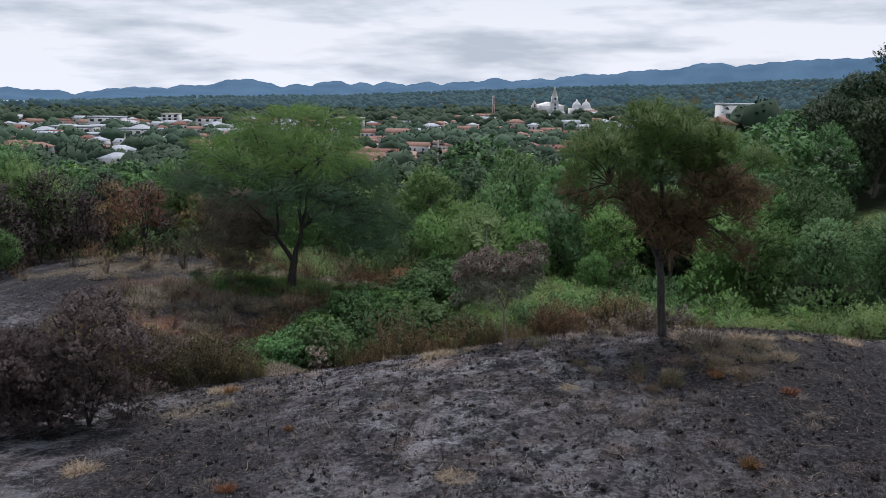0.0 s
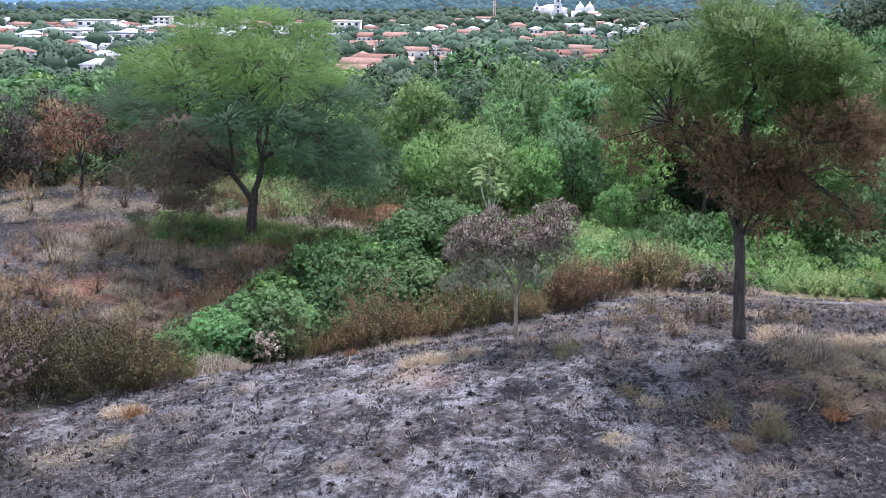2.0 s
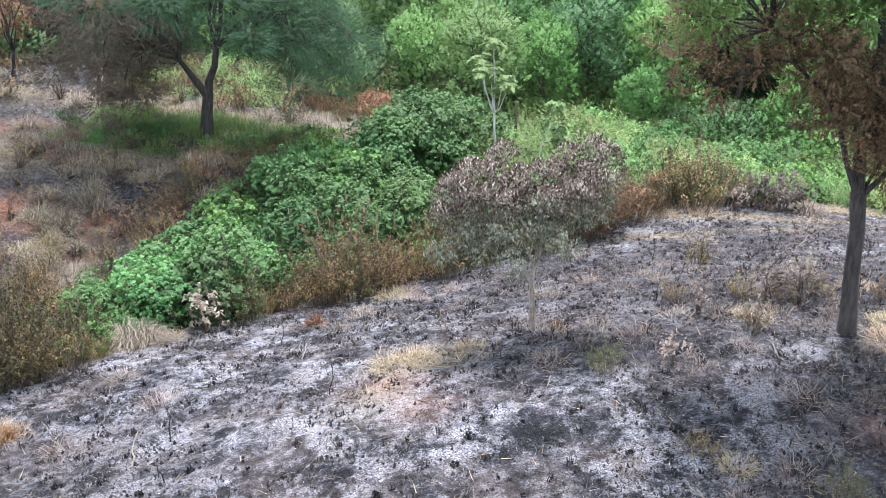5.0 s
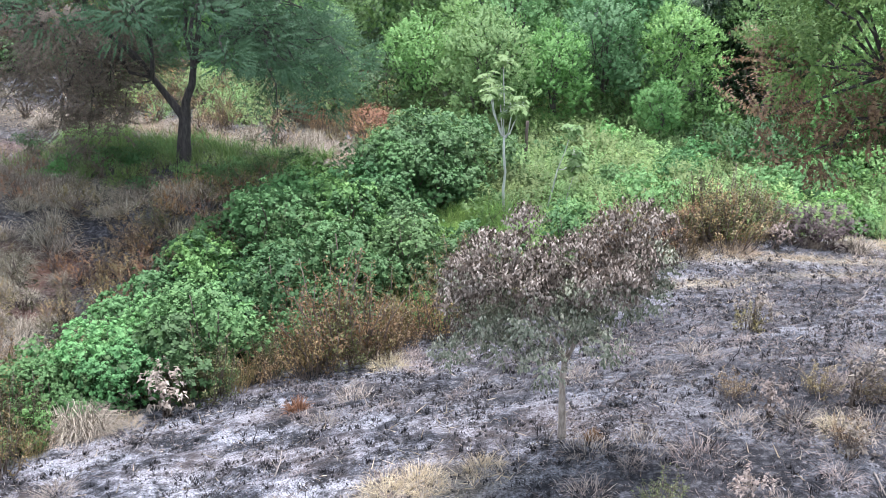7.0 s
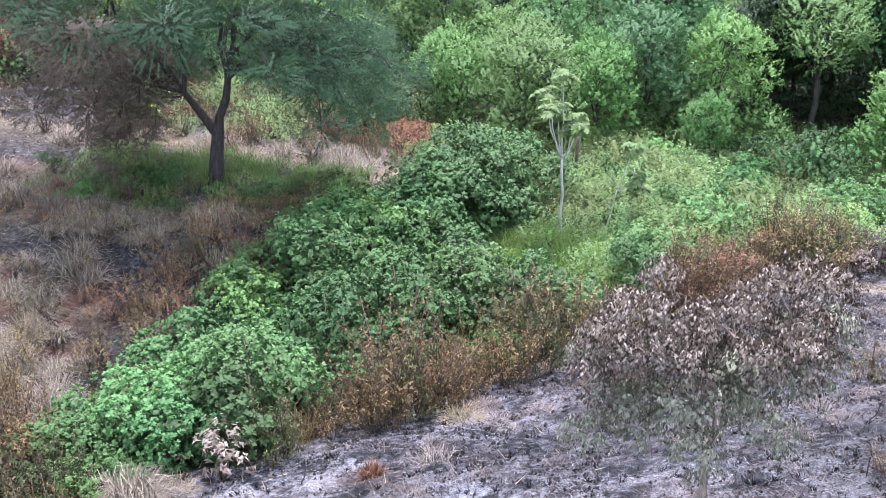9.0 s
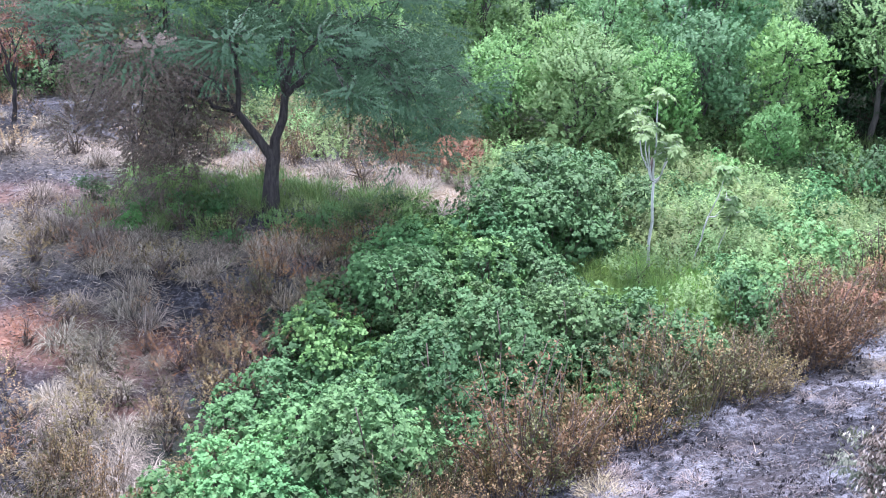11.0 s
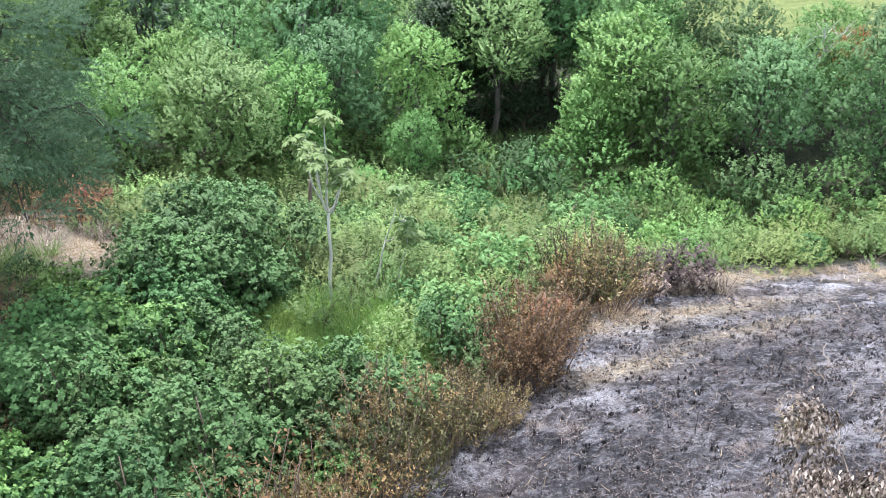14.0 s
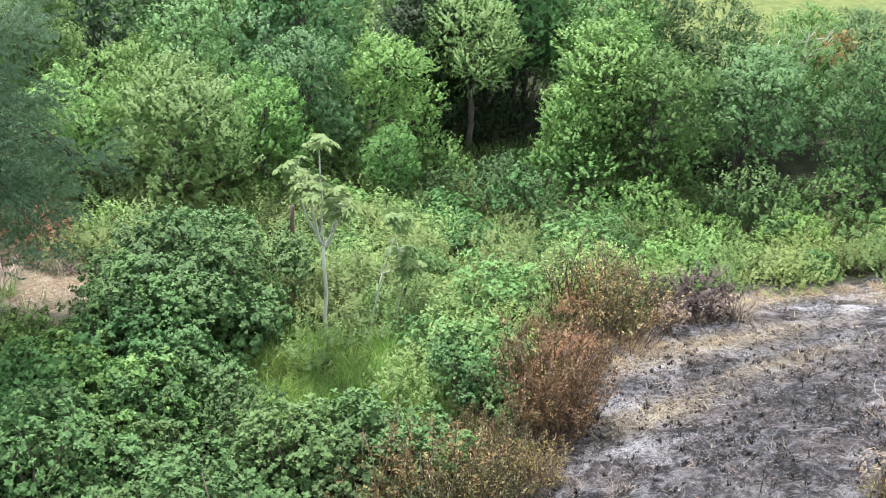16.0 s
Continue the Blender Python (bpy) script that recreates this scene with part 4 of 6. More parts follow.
LEAF_GOLD = leaf_material("leaf_golden_brown", [(0.139, 0.085, 0.037), (0.238, 0.158, 0.07), (0.356, 0.253, 0.12)], 0.3, calm=0.55)
LEAF_REDDISH = leaf_material("leaf_reddish_brown", [(0.094, 0.062, 0.031), (0.176, 0.119, 0.054), (0.286, 0.206, 0.096), (0.363, 0.312, 0.192)], 0.2, calm=1.0)
BROWN_SHRUBS = [brush_kind(140 + i, (1.5, 1.7, 1.35, 1.55, 1.75)[i], 0.8, 36, 46, 0.048, 0.6, m) for i, m in enumerate((LEAF_DRYMIX, LEAF_SCORCH, LEAF_REDDISH, LEAF_OLIVE, LEAF_GOLD))]
SLOPE_SHRUBS = [shrub_kind(150 + i, 0.9, 0.55, 76, 0.06, 0.45, m, 0.26, 8, 0.4, 18, up=0.9, fill=0.5, low=0.25) for i, m in enumerate((LEAF_OLIVEBROWN, LEAF_RUST, LEAF_OLIVEBROWN, LEAF_REDDISH, LEAF_SCORCH))]
RUST_SHRUB = shrub_kind(160, 1.0, 0.6, 170, 0.08, 0.4, LEAF_RUST, 0.22, 7, 0.3, 12, up=0.8)
DARK_SHRUB = [shrub_kind(170 + i, 0.9, 0.6, 120, 0.10, 0.45, LEAF_PURPLE, 0.2, 6, 0.6, 14, fill=0.5) for i in range(2)]
PALE_SHRUB = shrub_kind(180, 1.0, 0.45, 80, 0.095, 0.45, LEAF_PALE, 0.16, 5, 0.8, 12)

for x, y in scatter(-9.5, 5.5, 30.5, 46.5, 0.95, lambda x, y: at_(past_edge, x, y) > (1.9 if x > -3.3 else 0.8 if x > -5.3 else 2.4) and at_(green_side, x, y) > 0 and (x < 3.0 or y < 43.5) and ((x - 1.8) / 2.2) ** 2 + ((y - 43.7) / 2.4) ** 2 > 1, rs):
    plant("green_shrub", GREEN_SHRUBS[rs.choice([1, 2, 2]) if x > -4 and y < 42.5 else rs.choice([0, 1, 4]) if x < -3.3 and y < 37 else rs.integers(5)], x, y, "leafy green shrub in the gully", "shrub", "green gully shrubs", rs.uniform(0, 6.28), rs.uniform(0.65, 1.5))
for x, y in scatter(-9, 9.5, 28, 46.5, 0.66, lambda x, y: 0.15 < at_(past_edge, x, y) < (1.7 if x > 4 else 2.3 if x > -3.3 else 0.9 if x > -5.3 else 2.2) + 0.5 * math.sin(x * 1.7) and x > -7.0 and (x + 4.4) ** 2 + (y - 33.7) ** 2 > 0.55 and (x + 5.3) ** 2 + (y - 33.0) ** 2 > 0.6, rs):
    k = rs.integers(5)
    if rs.random() < 0.34 and at_(past_edge, x, y) > 1.2:
        plant("green_shrub", GREEN_SHRUBS[rs.integers(5)], x, y, "leafy green shrub among the withered ones", "shrub", "green gully shrubs", rs.uniform(0, 6.28), rs.uniform(0.5, 0.8))
        continue
    plant("scorched_shrub", BROWN_SHRUBS[k], x, y, "heat-withered brown shrub at the rim of the burn", "shrub", "scorched rim shrubs", rs.uniform(0, 6.28), rs.uniform(0.6, 1.3) * (0.95 + 0.25 * math.sin(1.3 * x + 0.8 * y)))
for x, y in ((7.0, 43.6), (7.6, 43.9), (0.2, 38.9), (5.6, 41.9), (-1.8, 54.7), (-1.6, 55.9), (-2.2, 55.3), (-0.4, 44.0), (-0.1, 39.6)):
    plant("rusty_shrub", RUST_SHRUB, x, y, "rust-brown shrub withered by the heat", "shrub", "", rs.uniform(0, 6.28), rs.uniform(0.8, 1.1) * (0.55 if -1 < x < 0.3 else 1.0))
for x, y in ((9.6, 43.6), (10.2, 43.7), (10.6, 43.5)):
    plant("charred_shrub", DARK_SHRUB[rs.integers(2)], x, y, "dark scorched shrub with a few pale dead leaves", "shrub", "", rs.uniform(0, 6.28), rs.uniform(0.9, 1.2))
for x, y, s in ((-4.33, 33.75, 1.0), (9.0, 42.9, 0.8), (10.3, 43.1, 0.75), (6.6, 26.9, 0.7), (4.6, 30.2, 0.6)):
    plant("dead_shrub", PALE_SHRUB, x, y, "dead shrub with pale curled leaves on charred stems", "shrub", "", rs.uniform(0, 6.28), s)


def tree_line(x, y):
    """Positive on the open side of the wood's rim."""
    rim = np.interp(x, [-30, -6, 2, 6, 10, 13, 16, 20, 30], [66, 60, 57, 60, 57, 51.5, 48.0, 46.8, 46.5])
    return rim - y


for x, y in scatter(-1.5, 24, 42.0, 61, 1.0, lambda x, y: at_(past_edge, x, y) > 0.55 and at_(green_side, x, y) > 1.0 and at_(tree_line, x, y) > 0 and (x > 3.0 and y > 43.0 or y > 46.0) and ((x - 2.6) / 1.6) ** 2 + ((y - 44.2) / 1.5) ** 2 > 1, rs):
    if x > 8 and rs.random() < 0.25:
        plant("weedy_bush", GREEN_SHRUBS[rs.integers(5)], x, y, "green bush standing out of the weeds", "bush", "bushes in the weeds", rs.uniform(0, 6.28), rs.uniform(0.5, 1.0))
        continue
    plant("herb", HERBS[rs.integers(4)], x, y, "low light green weedy shrub", "shrub", "light green weeds", rs.uniform(0, 6.28), 0.75 + 0.8 * rs.random() ** 2)

for x, y in scatter(3.5, 20, 44.5, 57, 2.3, lambda x, y: at_(past_edge, x, y) > 1.6 and at_(tree_line, x, y) > 0.8 and rs.random() < 0.5, rs):
    plant("weedy_bush", GREEN_SHRUBS[(0, 3, 4)[rs.integers(3)]], x, y, "fresh green bush standing out of the weeds", "bush", "bushes in the weeds", rs.uniform(0, 6.28), rs.uniform(0.9, 1.45))

for x, y in scatter(-2.0, 2.2, 49.5, 57.5, 0.9, lambda x, y: x > -1.0 - (y < 52) * -0.6 and rs.random() < 0.9, rs):
    plant("herb", HERBS[rs.integers(4)], x, y, "low light green weedy shrub", "shrub", "light green weeds", rs.uniform(0, 6.28), rs.uniform(0.8, 1.4))

# taller bushes in the middle of the gully
BUSHES = [shrub_kind(200 + i, 2.0, 1.25, 850, 0.078, 0.7, m, 0.2, 7, heart=200, star=True) for i, m in enumerate((LEAF_GULLY, LEAF_DEEP, LEAF_DEEP))]
for x, y, s in ((-0.9, 45.6, 0.95), (0.4, 46.2, 1.15), (-0.2, 47.6, 1.2), (1.3, 47.8, 1.0), (-1.3, 46.9, 0.95), (-1.0, 48.6, 1.0), (0.4, 49.0, 1.1), (5.5, 47.5, 0.6), (8.0, 50.0, 0.75), (11.5, 48.2, 0.5)):
    plant("bush", BUSHES[rs.integers(3)], x, y, "rounded dense green bush in the gully", "bush", "", rs.uniform(0, 6.28), s)
OLIVE_BUSH = brush_kind(230, 2.0, 1.45, 95, 95, 0.06, 0.55, LEAF_OLIVEBROWN)
for x, y, s in ((-7.6, 31.3, 1.0), (-9.6, 31.6, 1.05), (-8.7, 33.0, 0.9), (-6.7, 32.8, 0.6), (-10.9, 30.6, 0.9)):
    plant("olive_bush", OLIVE_BUSH, x, y, "olive-brown bush half scorched by the fire", "bush", "", rs.uniform(0, 6.28), s)

BROWN_BUSH = [brush_kind(232 + i, 1.7, 1.3, 72, 74, 0.06, 0.55, m) for i, m in enumerate((LEAF_OLIVEBROWN, LEAF_SCORCH))]
for x, y, s in ((-11.6, 32.3, 1.1), (-10.6, 34.0, 1.0), (-8.9, 34.8, 0.8), (-12.6, 34.4, 1.0), (-13.2, 31.2, 1.2), (-14.2, 33.6, 1.1), (-7.6, 34.6, 0.7), (-11.6, 36.0, 0.8), (-13.9, 36.6, 0.9)):
    plant("brown_bush", BROWN_BUSH[rs.integers(2)], x, y, "heat-withered brown bush on the slope", "bush", "", rs.uniform(0, 6.28), s)
# dark heat-killed trees close by
DARK_TREE = tree_kind(240, 4.0, 1.75, 3000, 0.085, 0.55, LEAF_PURPLE, 0.07, 7, 0.2, 15, 0.8, BARK_CHAR, 0.02, heart=120)
for x, y, s in ((-9.3, 26.5, 1.0), (-10.8, 26.7, 0.72), (-11.9, 26.2, 0.8), (-12.2, 28.5, 0.75)):
    plant("dark_scorched_tree", DARK_TREE, x, y, "small tree with dark purple-brown scorched leaves", "tree", "", rs.uniform(0, 6.28), s)

# --- dry tufts on the burnt slope at the foot of the spreading tree
def tuft_kind(seed, n, length, mat, spread=0.9, width=0.045, foot=0.1, arch=0.35):
    r = np.random.default_rng(seed)
    a = r.uniform(0, 2 * math.pi, n)
    base = np.stack([np.cos(a), np.sin(a), 0 * a], -1) * (foot * np.sqrt(r.random(n)))[:, None]
    g = Geo()
    out = np.stack([np.cos(a), np.sin(a), 0 * a], -1) * (spread * r.uniform(0.2, 1.1, n))[:, None]
    ln = length * r.uniform(0.5, 1.1, (n, 1))
    out = out + r.normal(0, 0.45 * spread, (n, 3)) * np.array([1, 1, 0.3])
    d1 = unit(out + np.array([0, 0, 1.0]))
    d2 = unit(out * 1.6 + np.array([0, 0, arch]) + r.normal(0, 0.3, (n, 3)))
    side = unit(np.cross(d1, np.array([0, 0, 1.0]) + r.normal(0, 0.3, (n, 3)))) * width * 0.3
    mid = base + d1 * ln * 0.55
    tip = mid + d2 * ln * 0.5
    v = np.stack([base - side, base + side, mid + side * 0.8, mid - side * 0.8, tip], 1).reshape(-1, 3)
    k = np.arange(n)[:, None] * 5
    g.add(v, q=k + np.array([[0, 1, 2, 3]]), t=k + np.array([[3, 2, 4]]))
    return g.mesh("blades")


TUFT_STRAW = [tuft_kind(300 + i, 330, 0.42, STRAW, 1.7, 0.013, 0.42, -0.5) for i in range(3)]
TUFT_GREY = [tuft_kind(310 + i, 240, 0.8, STRAW_GREY, 1.3, 0.02, 0.22, -0.9) for i in range(3)]
TUFT_CHAR = [tuft_kind(320 + i, 60, 0.10, CHAR, 0.35, 0.05, 0.085) for i in range(4)]
GRASS_BRIGHT = leaf_material("grass_bright_green", [(0.129, 0.284, 0.040), (0.193, 0.376, 0.068), (0.276, 0.450, 0.112)], 0.5)
TUFT_SHADE = [tuft_kind(335 + i, 90, 0.55, GRASS, 0.8, 0.03, 0.25) for i in range(3)]
TUFT_GREEN = [tuft_kind(330 + i, 90, 0.6, GRASS_BRIGHT, 0.7, 0.03, 0.2) for i in range(3)]


def tuft(name, meshes, mat, x, y, s, label, group):
    me = meshes[rs.integers(len(meshes))]
    ob = part(name, me, mat)
    ob.location = (x, y, land1(x, y) - 0.01)
    ob.rotation_euler = (0, 0, rs.uniform(0, 6.28))
    ob.scale = (s, s, s * rs.uniform(0.8, 1.2))
    tagged(ob, label, "grass tuft", group)
    return ob


for x, y in scatter(-15, -4.0, 34, 46.5, 0.72, lambda x, y: at_(green_side, x, y) < 0.4 and at_(past_edge, x, y) > 0.8 and rs.random() < (0.9 if y < 41 or x > -7 else 0.5) and (x + 8.4) ** 2 + (y - 36.6) ** 2 > 1.6, rs):
    if rs.random() < 0.2:
        tuft("dry_tuft", TUFT_GREY, STRAW_GREY, x, y, rs.uniform(0.45, 1.1), "singed grey-brown grass tuft on the burnt slope", "singed tufts")
    else:
        k = rs.integers(5)
        plant("slope_shrub", SLOPE_SHRUBS[k], x, y, "low singed brown shrub on the burnt slope", "shrub", "slope shrubs", rs.uniform(0, 6.28), rs.uniform(0.55, 1.05))
for x, y in scatter(-11.5, -3.6, 45.2, 50.2, 0.62, lambda x, y: rs.random() < 0.9, rs):
    if y > 47.6 or rs.random() < 0.4:
        tuft("green_tuft", TUFT_SHADE, GRASS, x, y, rs.uniform(0.6, 1.2), "green grass tuft in the shade of the tree", "green tufts")
    else:
        plant("shade_shrub", (HERBS + GREEN_SHRUBS)[rs.integers(9)], x, y, "low green shrub under the spreading tree", "shrub", "shade shrubs", rs.uniform(0, 6.28), rs.uniform(0.35, 0.6))

for x, y in scatter(-0.2, 3.9, 41.4, 46.2, 0.42, lambda x, y: ((x - 1.8) / 2.0) ** 2 + ((y - 43.8) / 2.2) ** 2 < 1.0, rs):
    if rs.random() < 0.09:
        plant("herb", HERBS[rs.integers(4)], x, y, "low light green weedy shrub", "shrub", "light green weeds", rs.uniform(0, 6.28), rs.uniform(0.6, 0.95))
        continue
    tuft("green_tuft", TUFT_GREEN, GRASS_BRIGHT, x, y, rs.uniform(0.8, 1.25), "bright green grass tuft in the gully", "green tufts")

for x, y in scatter(-12, -3, 33, 45, 0.95, lambda x, y: -2.6 < at_(green_side, x, y) < 0.1 and at_(past_edge, x, y) > 0.8 and rs.random() < 0.6, rs):
    plant("slope_shrub", BROWN_SHRUBS[(1, 2, 2, 1, 3)[rs.integers(5)]], x, y, "singed brown scrub beside the green shrubs", "shrub", "slope shrubs", rs.uniform(0, 6.28), rs.uniform(0.4, 0.75))

for x, y in scatter(-12, 0, 53.2, 62, 1.15, lambda x, y: rs.random() < 0.75, rs):
    if rs.random() < 0.5:
        plant("slope_shrub", BROWN_SHRUBS[(0, 1, 2, 4)[rs.integers(4)]], x, y, "singed brown scrub behind the spreading tree", "shrub", "slope shrubs", rs.uniform(0, 6.28), rs.uniform(0.5, 0.9))
    else:
        plant("herb", HERBS[rs.integers(4)], x, y, "low light green weedy shrub", "shrub", "light green weeds", rs.uniform(0, 6.28), rs.uniform(0.8, 1.4))

# tall dry stalks along the rim of the burn
TUFT_STALK = [tuft_kind(350 + i, 70, 1.15, LEAF_DRYMIX, 0.32, 0.014, 0.28) for i in range(3)]
for x, y in scatter(-7, 10, 30, 45, 1.1, lambda x, y: -0.05 < at_(past_edge, x, y) < 1.9 and rs.random() < 0.6, rs):
    tuft("stalk_tuft", TUFT_STALK, LEAF_DRYMIX, x, y, rs.uniform(0.45, 1.1), "tall dry grass stalks at the rim of the burn", "dry stalks")

# long arching dead grass, in patches: middle, half widths and number of tufts
ra = np.random.default_rng(88)
for cx, cy, wx, wy, count in ((-8.6, 37.2, 0.9, 1.0, 14), (-9.6, 38.8, 1.2, 1.0, 5), (-8.2, 39.8, 2.2, 2.0, 8), (-5.3, 33.1, 0.45, 0.25, 6), (9.0, 43.3, 2.2, 0.4, 3),
                              (-11.2, 46.2, 2.2, 1.6, 24), (-9.4, 44.2, 1.6, 0.9, 12), (-6.6, 44.6, 1.8, 0.7, 7), (-4.0, 51.9, 2.2, 1.5, 16), (-10.2, 51.4, 2.6, 1.0, 8), (-15.0, 50.6, 2.6, 1.6, 4), (-17.5, 54.0, 3.0, 2.0, 5), (-4.2, 43.8, 1.2, 0.8, 4), (7.9, 27.6, 0.8, 0.7, 3)):
    for _ in range(count):
        tuft("arching_tuft", TUFT_GREY, STRAW_GREY, cx + ra.uniform(-wx, wx), cy + ra.uniform(-wy, wy), ra.uniform(0.7, 1.1), "long arching tuft of pale dead grass", "arching tufts")

# straw tufts on the knoll and along its rim
for x, y, s in ((-6.5, 28.7, 0.8), (-6.1, 28.5, 0.75), (-5.9, 26.8, 0.6), (-8.3, 22.3, 0.9), (0.35, 19.9, 0.8), (0.1, 29.3, 0.7), (-0.3, 29.1, 0.7), (0.9, 29.5, 0.55),
                (7.3, 26.9, 0.7), (8.0, 27.3, 0.75), (7.5, 28.0, 0.7), (7.2, 29.2, 0.6), (8.6, 28.4, 0.8), (8.4, 26.4, 0.7), (8.9, 27.5, 0.8), (5.9, 25.1, 0.6), (-0.6, 35.7, 0.8)) + (
                (-5.7, 32.9, 0.9), (-5.0, 33.3, 0.8), (-1.2, 36.6, 0.7), (8.0, 42.3, 0.9), (7.4, 42.7, 1.0), (6.7, 42.1, 0.8), (11.5, 44.3, 0.8), (12.4, 44.4, 0.8), (13.4, 44.4, 0.8), (14.5, 44.1, 0.8), (15.4, 43.7, 0.8), (16.3, 43.3, 0.8), (17.2, 42.6, 0.8),
                (7.0, 28.5, 0.8), (8.3, 28.0, 0.9), (9.2, 26.6, 0.9), (7.4, 25.9, 0.6), (7.0, 27.4, 0.65), (7.2, 26.4, 0.6), (7.4, 25.3, 0.6), (7.6, 31.3, 0.6), (8.0, 26.8, 0.6), (9.4, 28.7, 0.8), (5.3, 29.6, 0.6), (10.6, 29.3, 0.8), (12.2, 29.6, 0.9), (3.2, 24.3, 0.5), (4.0, 25.6, 0.5)):
    tuft("straw_tuft", TUFT_STRAW, STRAW, x, y, s, "pale dry straw tuft on the burnt ground", "straw tufts")
stubs = scatter(-7.5, 11, 17, 41, 0.72, lambda x, y: at_(past_edge, x, y) < -0.1 and rs.random() < 0.45 + 0.4 * (math.sin(x * 0.9 + 2 * math.sin(y * 0.6)) > 0), rs, 0.5)
stubs.sort(key=lambda q: q[1])
for x, y in stubs[:285]:
    tuft("charred_tuft", TUFT_CHAR, CHAR, x, y, 0.35 + 0.55 * rs.random() ** 3, "charred stub of a grass tuft on ashy ground", "charred stubs")


# --- grass and litter that nobody could count
def blades(name, pts, length, lean, mat, label, seed, width=0.012):
    r = np.random.default_rng(seed)
    n = len(pts)
    x, y = pts[:, 0], pts[:, 1]
    base = np.stack([x, y, land(x, y)], -1)
    d = unit(r.normal(0, 1, (n, 3)) * np.array([lean, lean, 0.15]) + np.array([0, 0, 1.0]))
    d[:, 2] = np.abs(d[:, 2]) + 0.02
    ln = length * r.uniform(0.4, 1.2, (n, 1))
    side = unit(np.cross(d, r.normal(0, 1, (n, 3)))) * width * r.uniform(0.6, 1.3, (n, 1))
    v = np.stack([base - side, base + side, base + d * ln], 1).reshape(-1, 3)
    g = Geo().add(v, t=np.arange(3 * n).reshape(n, 3))
    ob = part(name, g, mat)
    return tagged(ob, label, "ground cover", kind="stuff")


def cloud_of(n, x0, x1, y0, y1, weight, seed):
    r = np.random.default_rng(seed)
    x, y = r.uniform(x0, x1, n), r.uniform(y0, y1, n)
    k = r.random(n) < weight(x, y)
    return np.stack([x[k], y[k]], -1)


WIRY = leaf_material("wiry_dead_grass", [(0.10, 0.078, 0.066), (0.22, 0.178, 0.15), (0.37, 0.32, 0.27)], 0.15, vary=0.25, calm=1.0)
ASH_PALE = leaf_material("ash_flake", [(0.16, 0.16, 0.17), (0.28, 0.28, 0.29), (0.44, 0.44, 0.45)], 0.0, rough=0.95, calm=1.0)
on_knoll = lambda x, y: (past_edge(x, y) < 0.3) * 1.0
ashen = lambda x, y: on_knoll(x, y) * (1 - 0.65 * np.clip(spots(x, y, SOOT_SPOTS), 0, 1))
blades("ash_flakes", cloud_of(40000, -9, 13, 17, 44, lambda x, y: ashen(x, y) * (0.35 + 0.65 * (np.sin(x * 1.5 + np.sin(y * 2.1) * 2) * np.sin(y * 1.9 + np.cos(x * 1.4) * 2) > 0.0)), 65), 0.06, 4.0, ASH_PALE, "pale curled flakes of ash", 66, 0.006)
blades("burnt_litter", cloud_of(230000, -10, 16, 15, 45, lambda x, y: ashen(x, y) * (0.55 + 0.45 * np.sin(x * 2.1 + np.sin(y * 1.7) * 2)), 51), 0.085, 3.0, ASHY, "burnt grass litter and ash on the ground", 52, 0.006)
stub_rng = np.random.default_rng(91)
stub_at = np.array(stubs[285:] + scatter(-7.5, 12, 18, 42, 0.5, lambda x, y: at_(past_edge, x, y) < -0.1 and rs.random() < 0.55, rs, 0.5))
stub_at = np.repeat(stub_at, 16, 0) + stub_rng.normal(0, 0.03, (len(stub_at) * 16, 2)) * np.repeat(stub_rng.uniform(0.5, 1.4, (len(stub_at), 1)), 16, 0)
blades("charred_stubs", stub_at, 0.11, 0.4, CHAR, "small charred stubs of grass tufts in the ash", 92, 0.007)
blades("charred_stubble", cloud_of(110000, -10, 16, 15, 45, lambda x, y: on_knoll(x, y) * (0.5 - 0.5 * np.sin(x * 1.3 + np.sin(y * 1.1) * 2)), 53), 0.08, 1.2, CHAR, "charred grass stubble on the ground", 54, 0.006)
blades("pale_stalks", cloud_of(45000, -10, 16, 15, 45, lambda x, y: ashen(x, y) * (0.12 + 0.6 * (np.sin(x * 3.1 + np.sin(y * 2.3) * 2) * np.sin(y * 2.7 + np.cos(x * 1.9) * 2) > 0.35)), 61), 0.20, 2.2, STRAW_GREY, "pale scorched grass stalks lying in the ash", 62, 0.0035)
blades("straw_litter", cloud_of(600000, -22, 18, 15, 58, lambda x, y: spots(x, y, STRAW_SPOTS) ** 1.5 + 0.01, 55), 0.20, 2.2, STRAW, "scattered dry straw on burnt ground", 56, 0.007)
blades("slope_thatch", cloud_of(20000, -14, -3, 33, 52, lambda x, y: (green_side(x, y) < 0.3) * np.where(y < 41, 0.35, 1.0) * np.clip(0.35 + 0.5 * ripples(x, y, 0.9), 0.05, 1), 83), 0.34, 2.6, STRAW_GREY, "pale dead grass blades lying on the burnt slope", 84, 0.007)
blades("slope_litter", cloud_of(40000, -20, -4, 33, 60, lambda x, y: (green_side(x, y) < 0) * 0.8, 57), 0.16, 2.0, ASHY, "singed grass litter on the slope", 58, 0.011)
blades("meadow_grass", cloud_of(90000, -11.5, 20, 40, 60, lambda x, y: np.where(green_side(x, y) > 0.3, (past_edge(x, y) > 1.5) * 0.75, np.exp(-((x + 7.3) / 3.6) ** 2 - ((y - 48.3) / 1.6) ** 2)), 59), 0.55, 0.5, GRASS, "green grass among the shrubs", 60, 0.012)

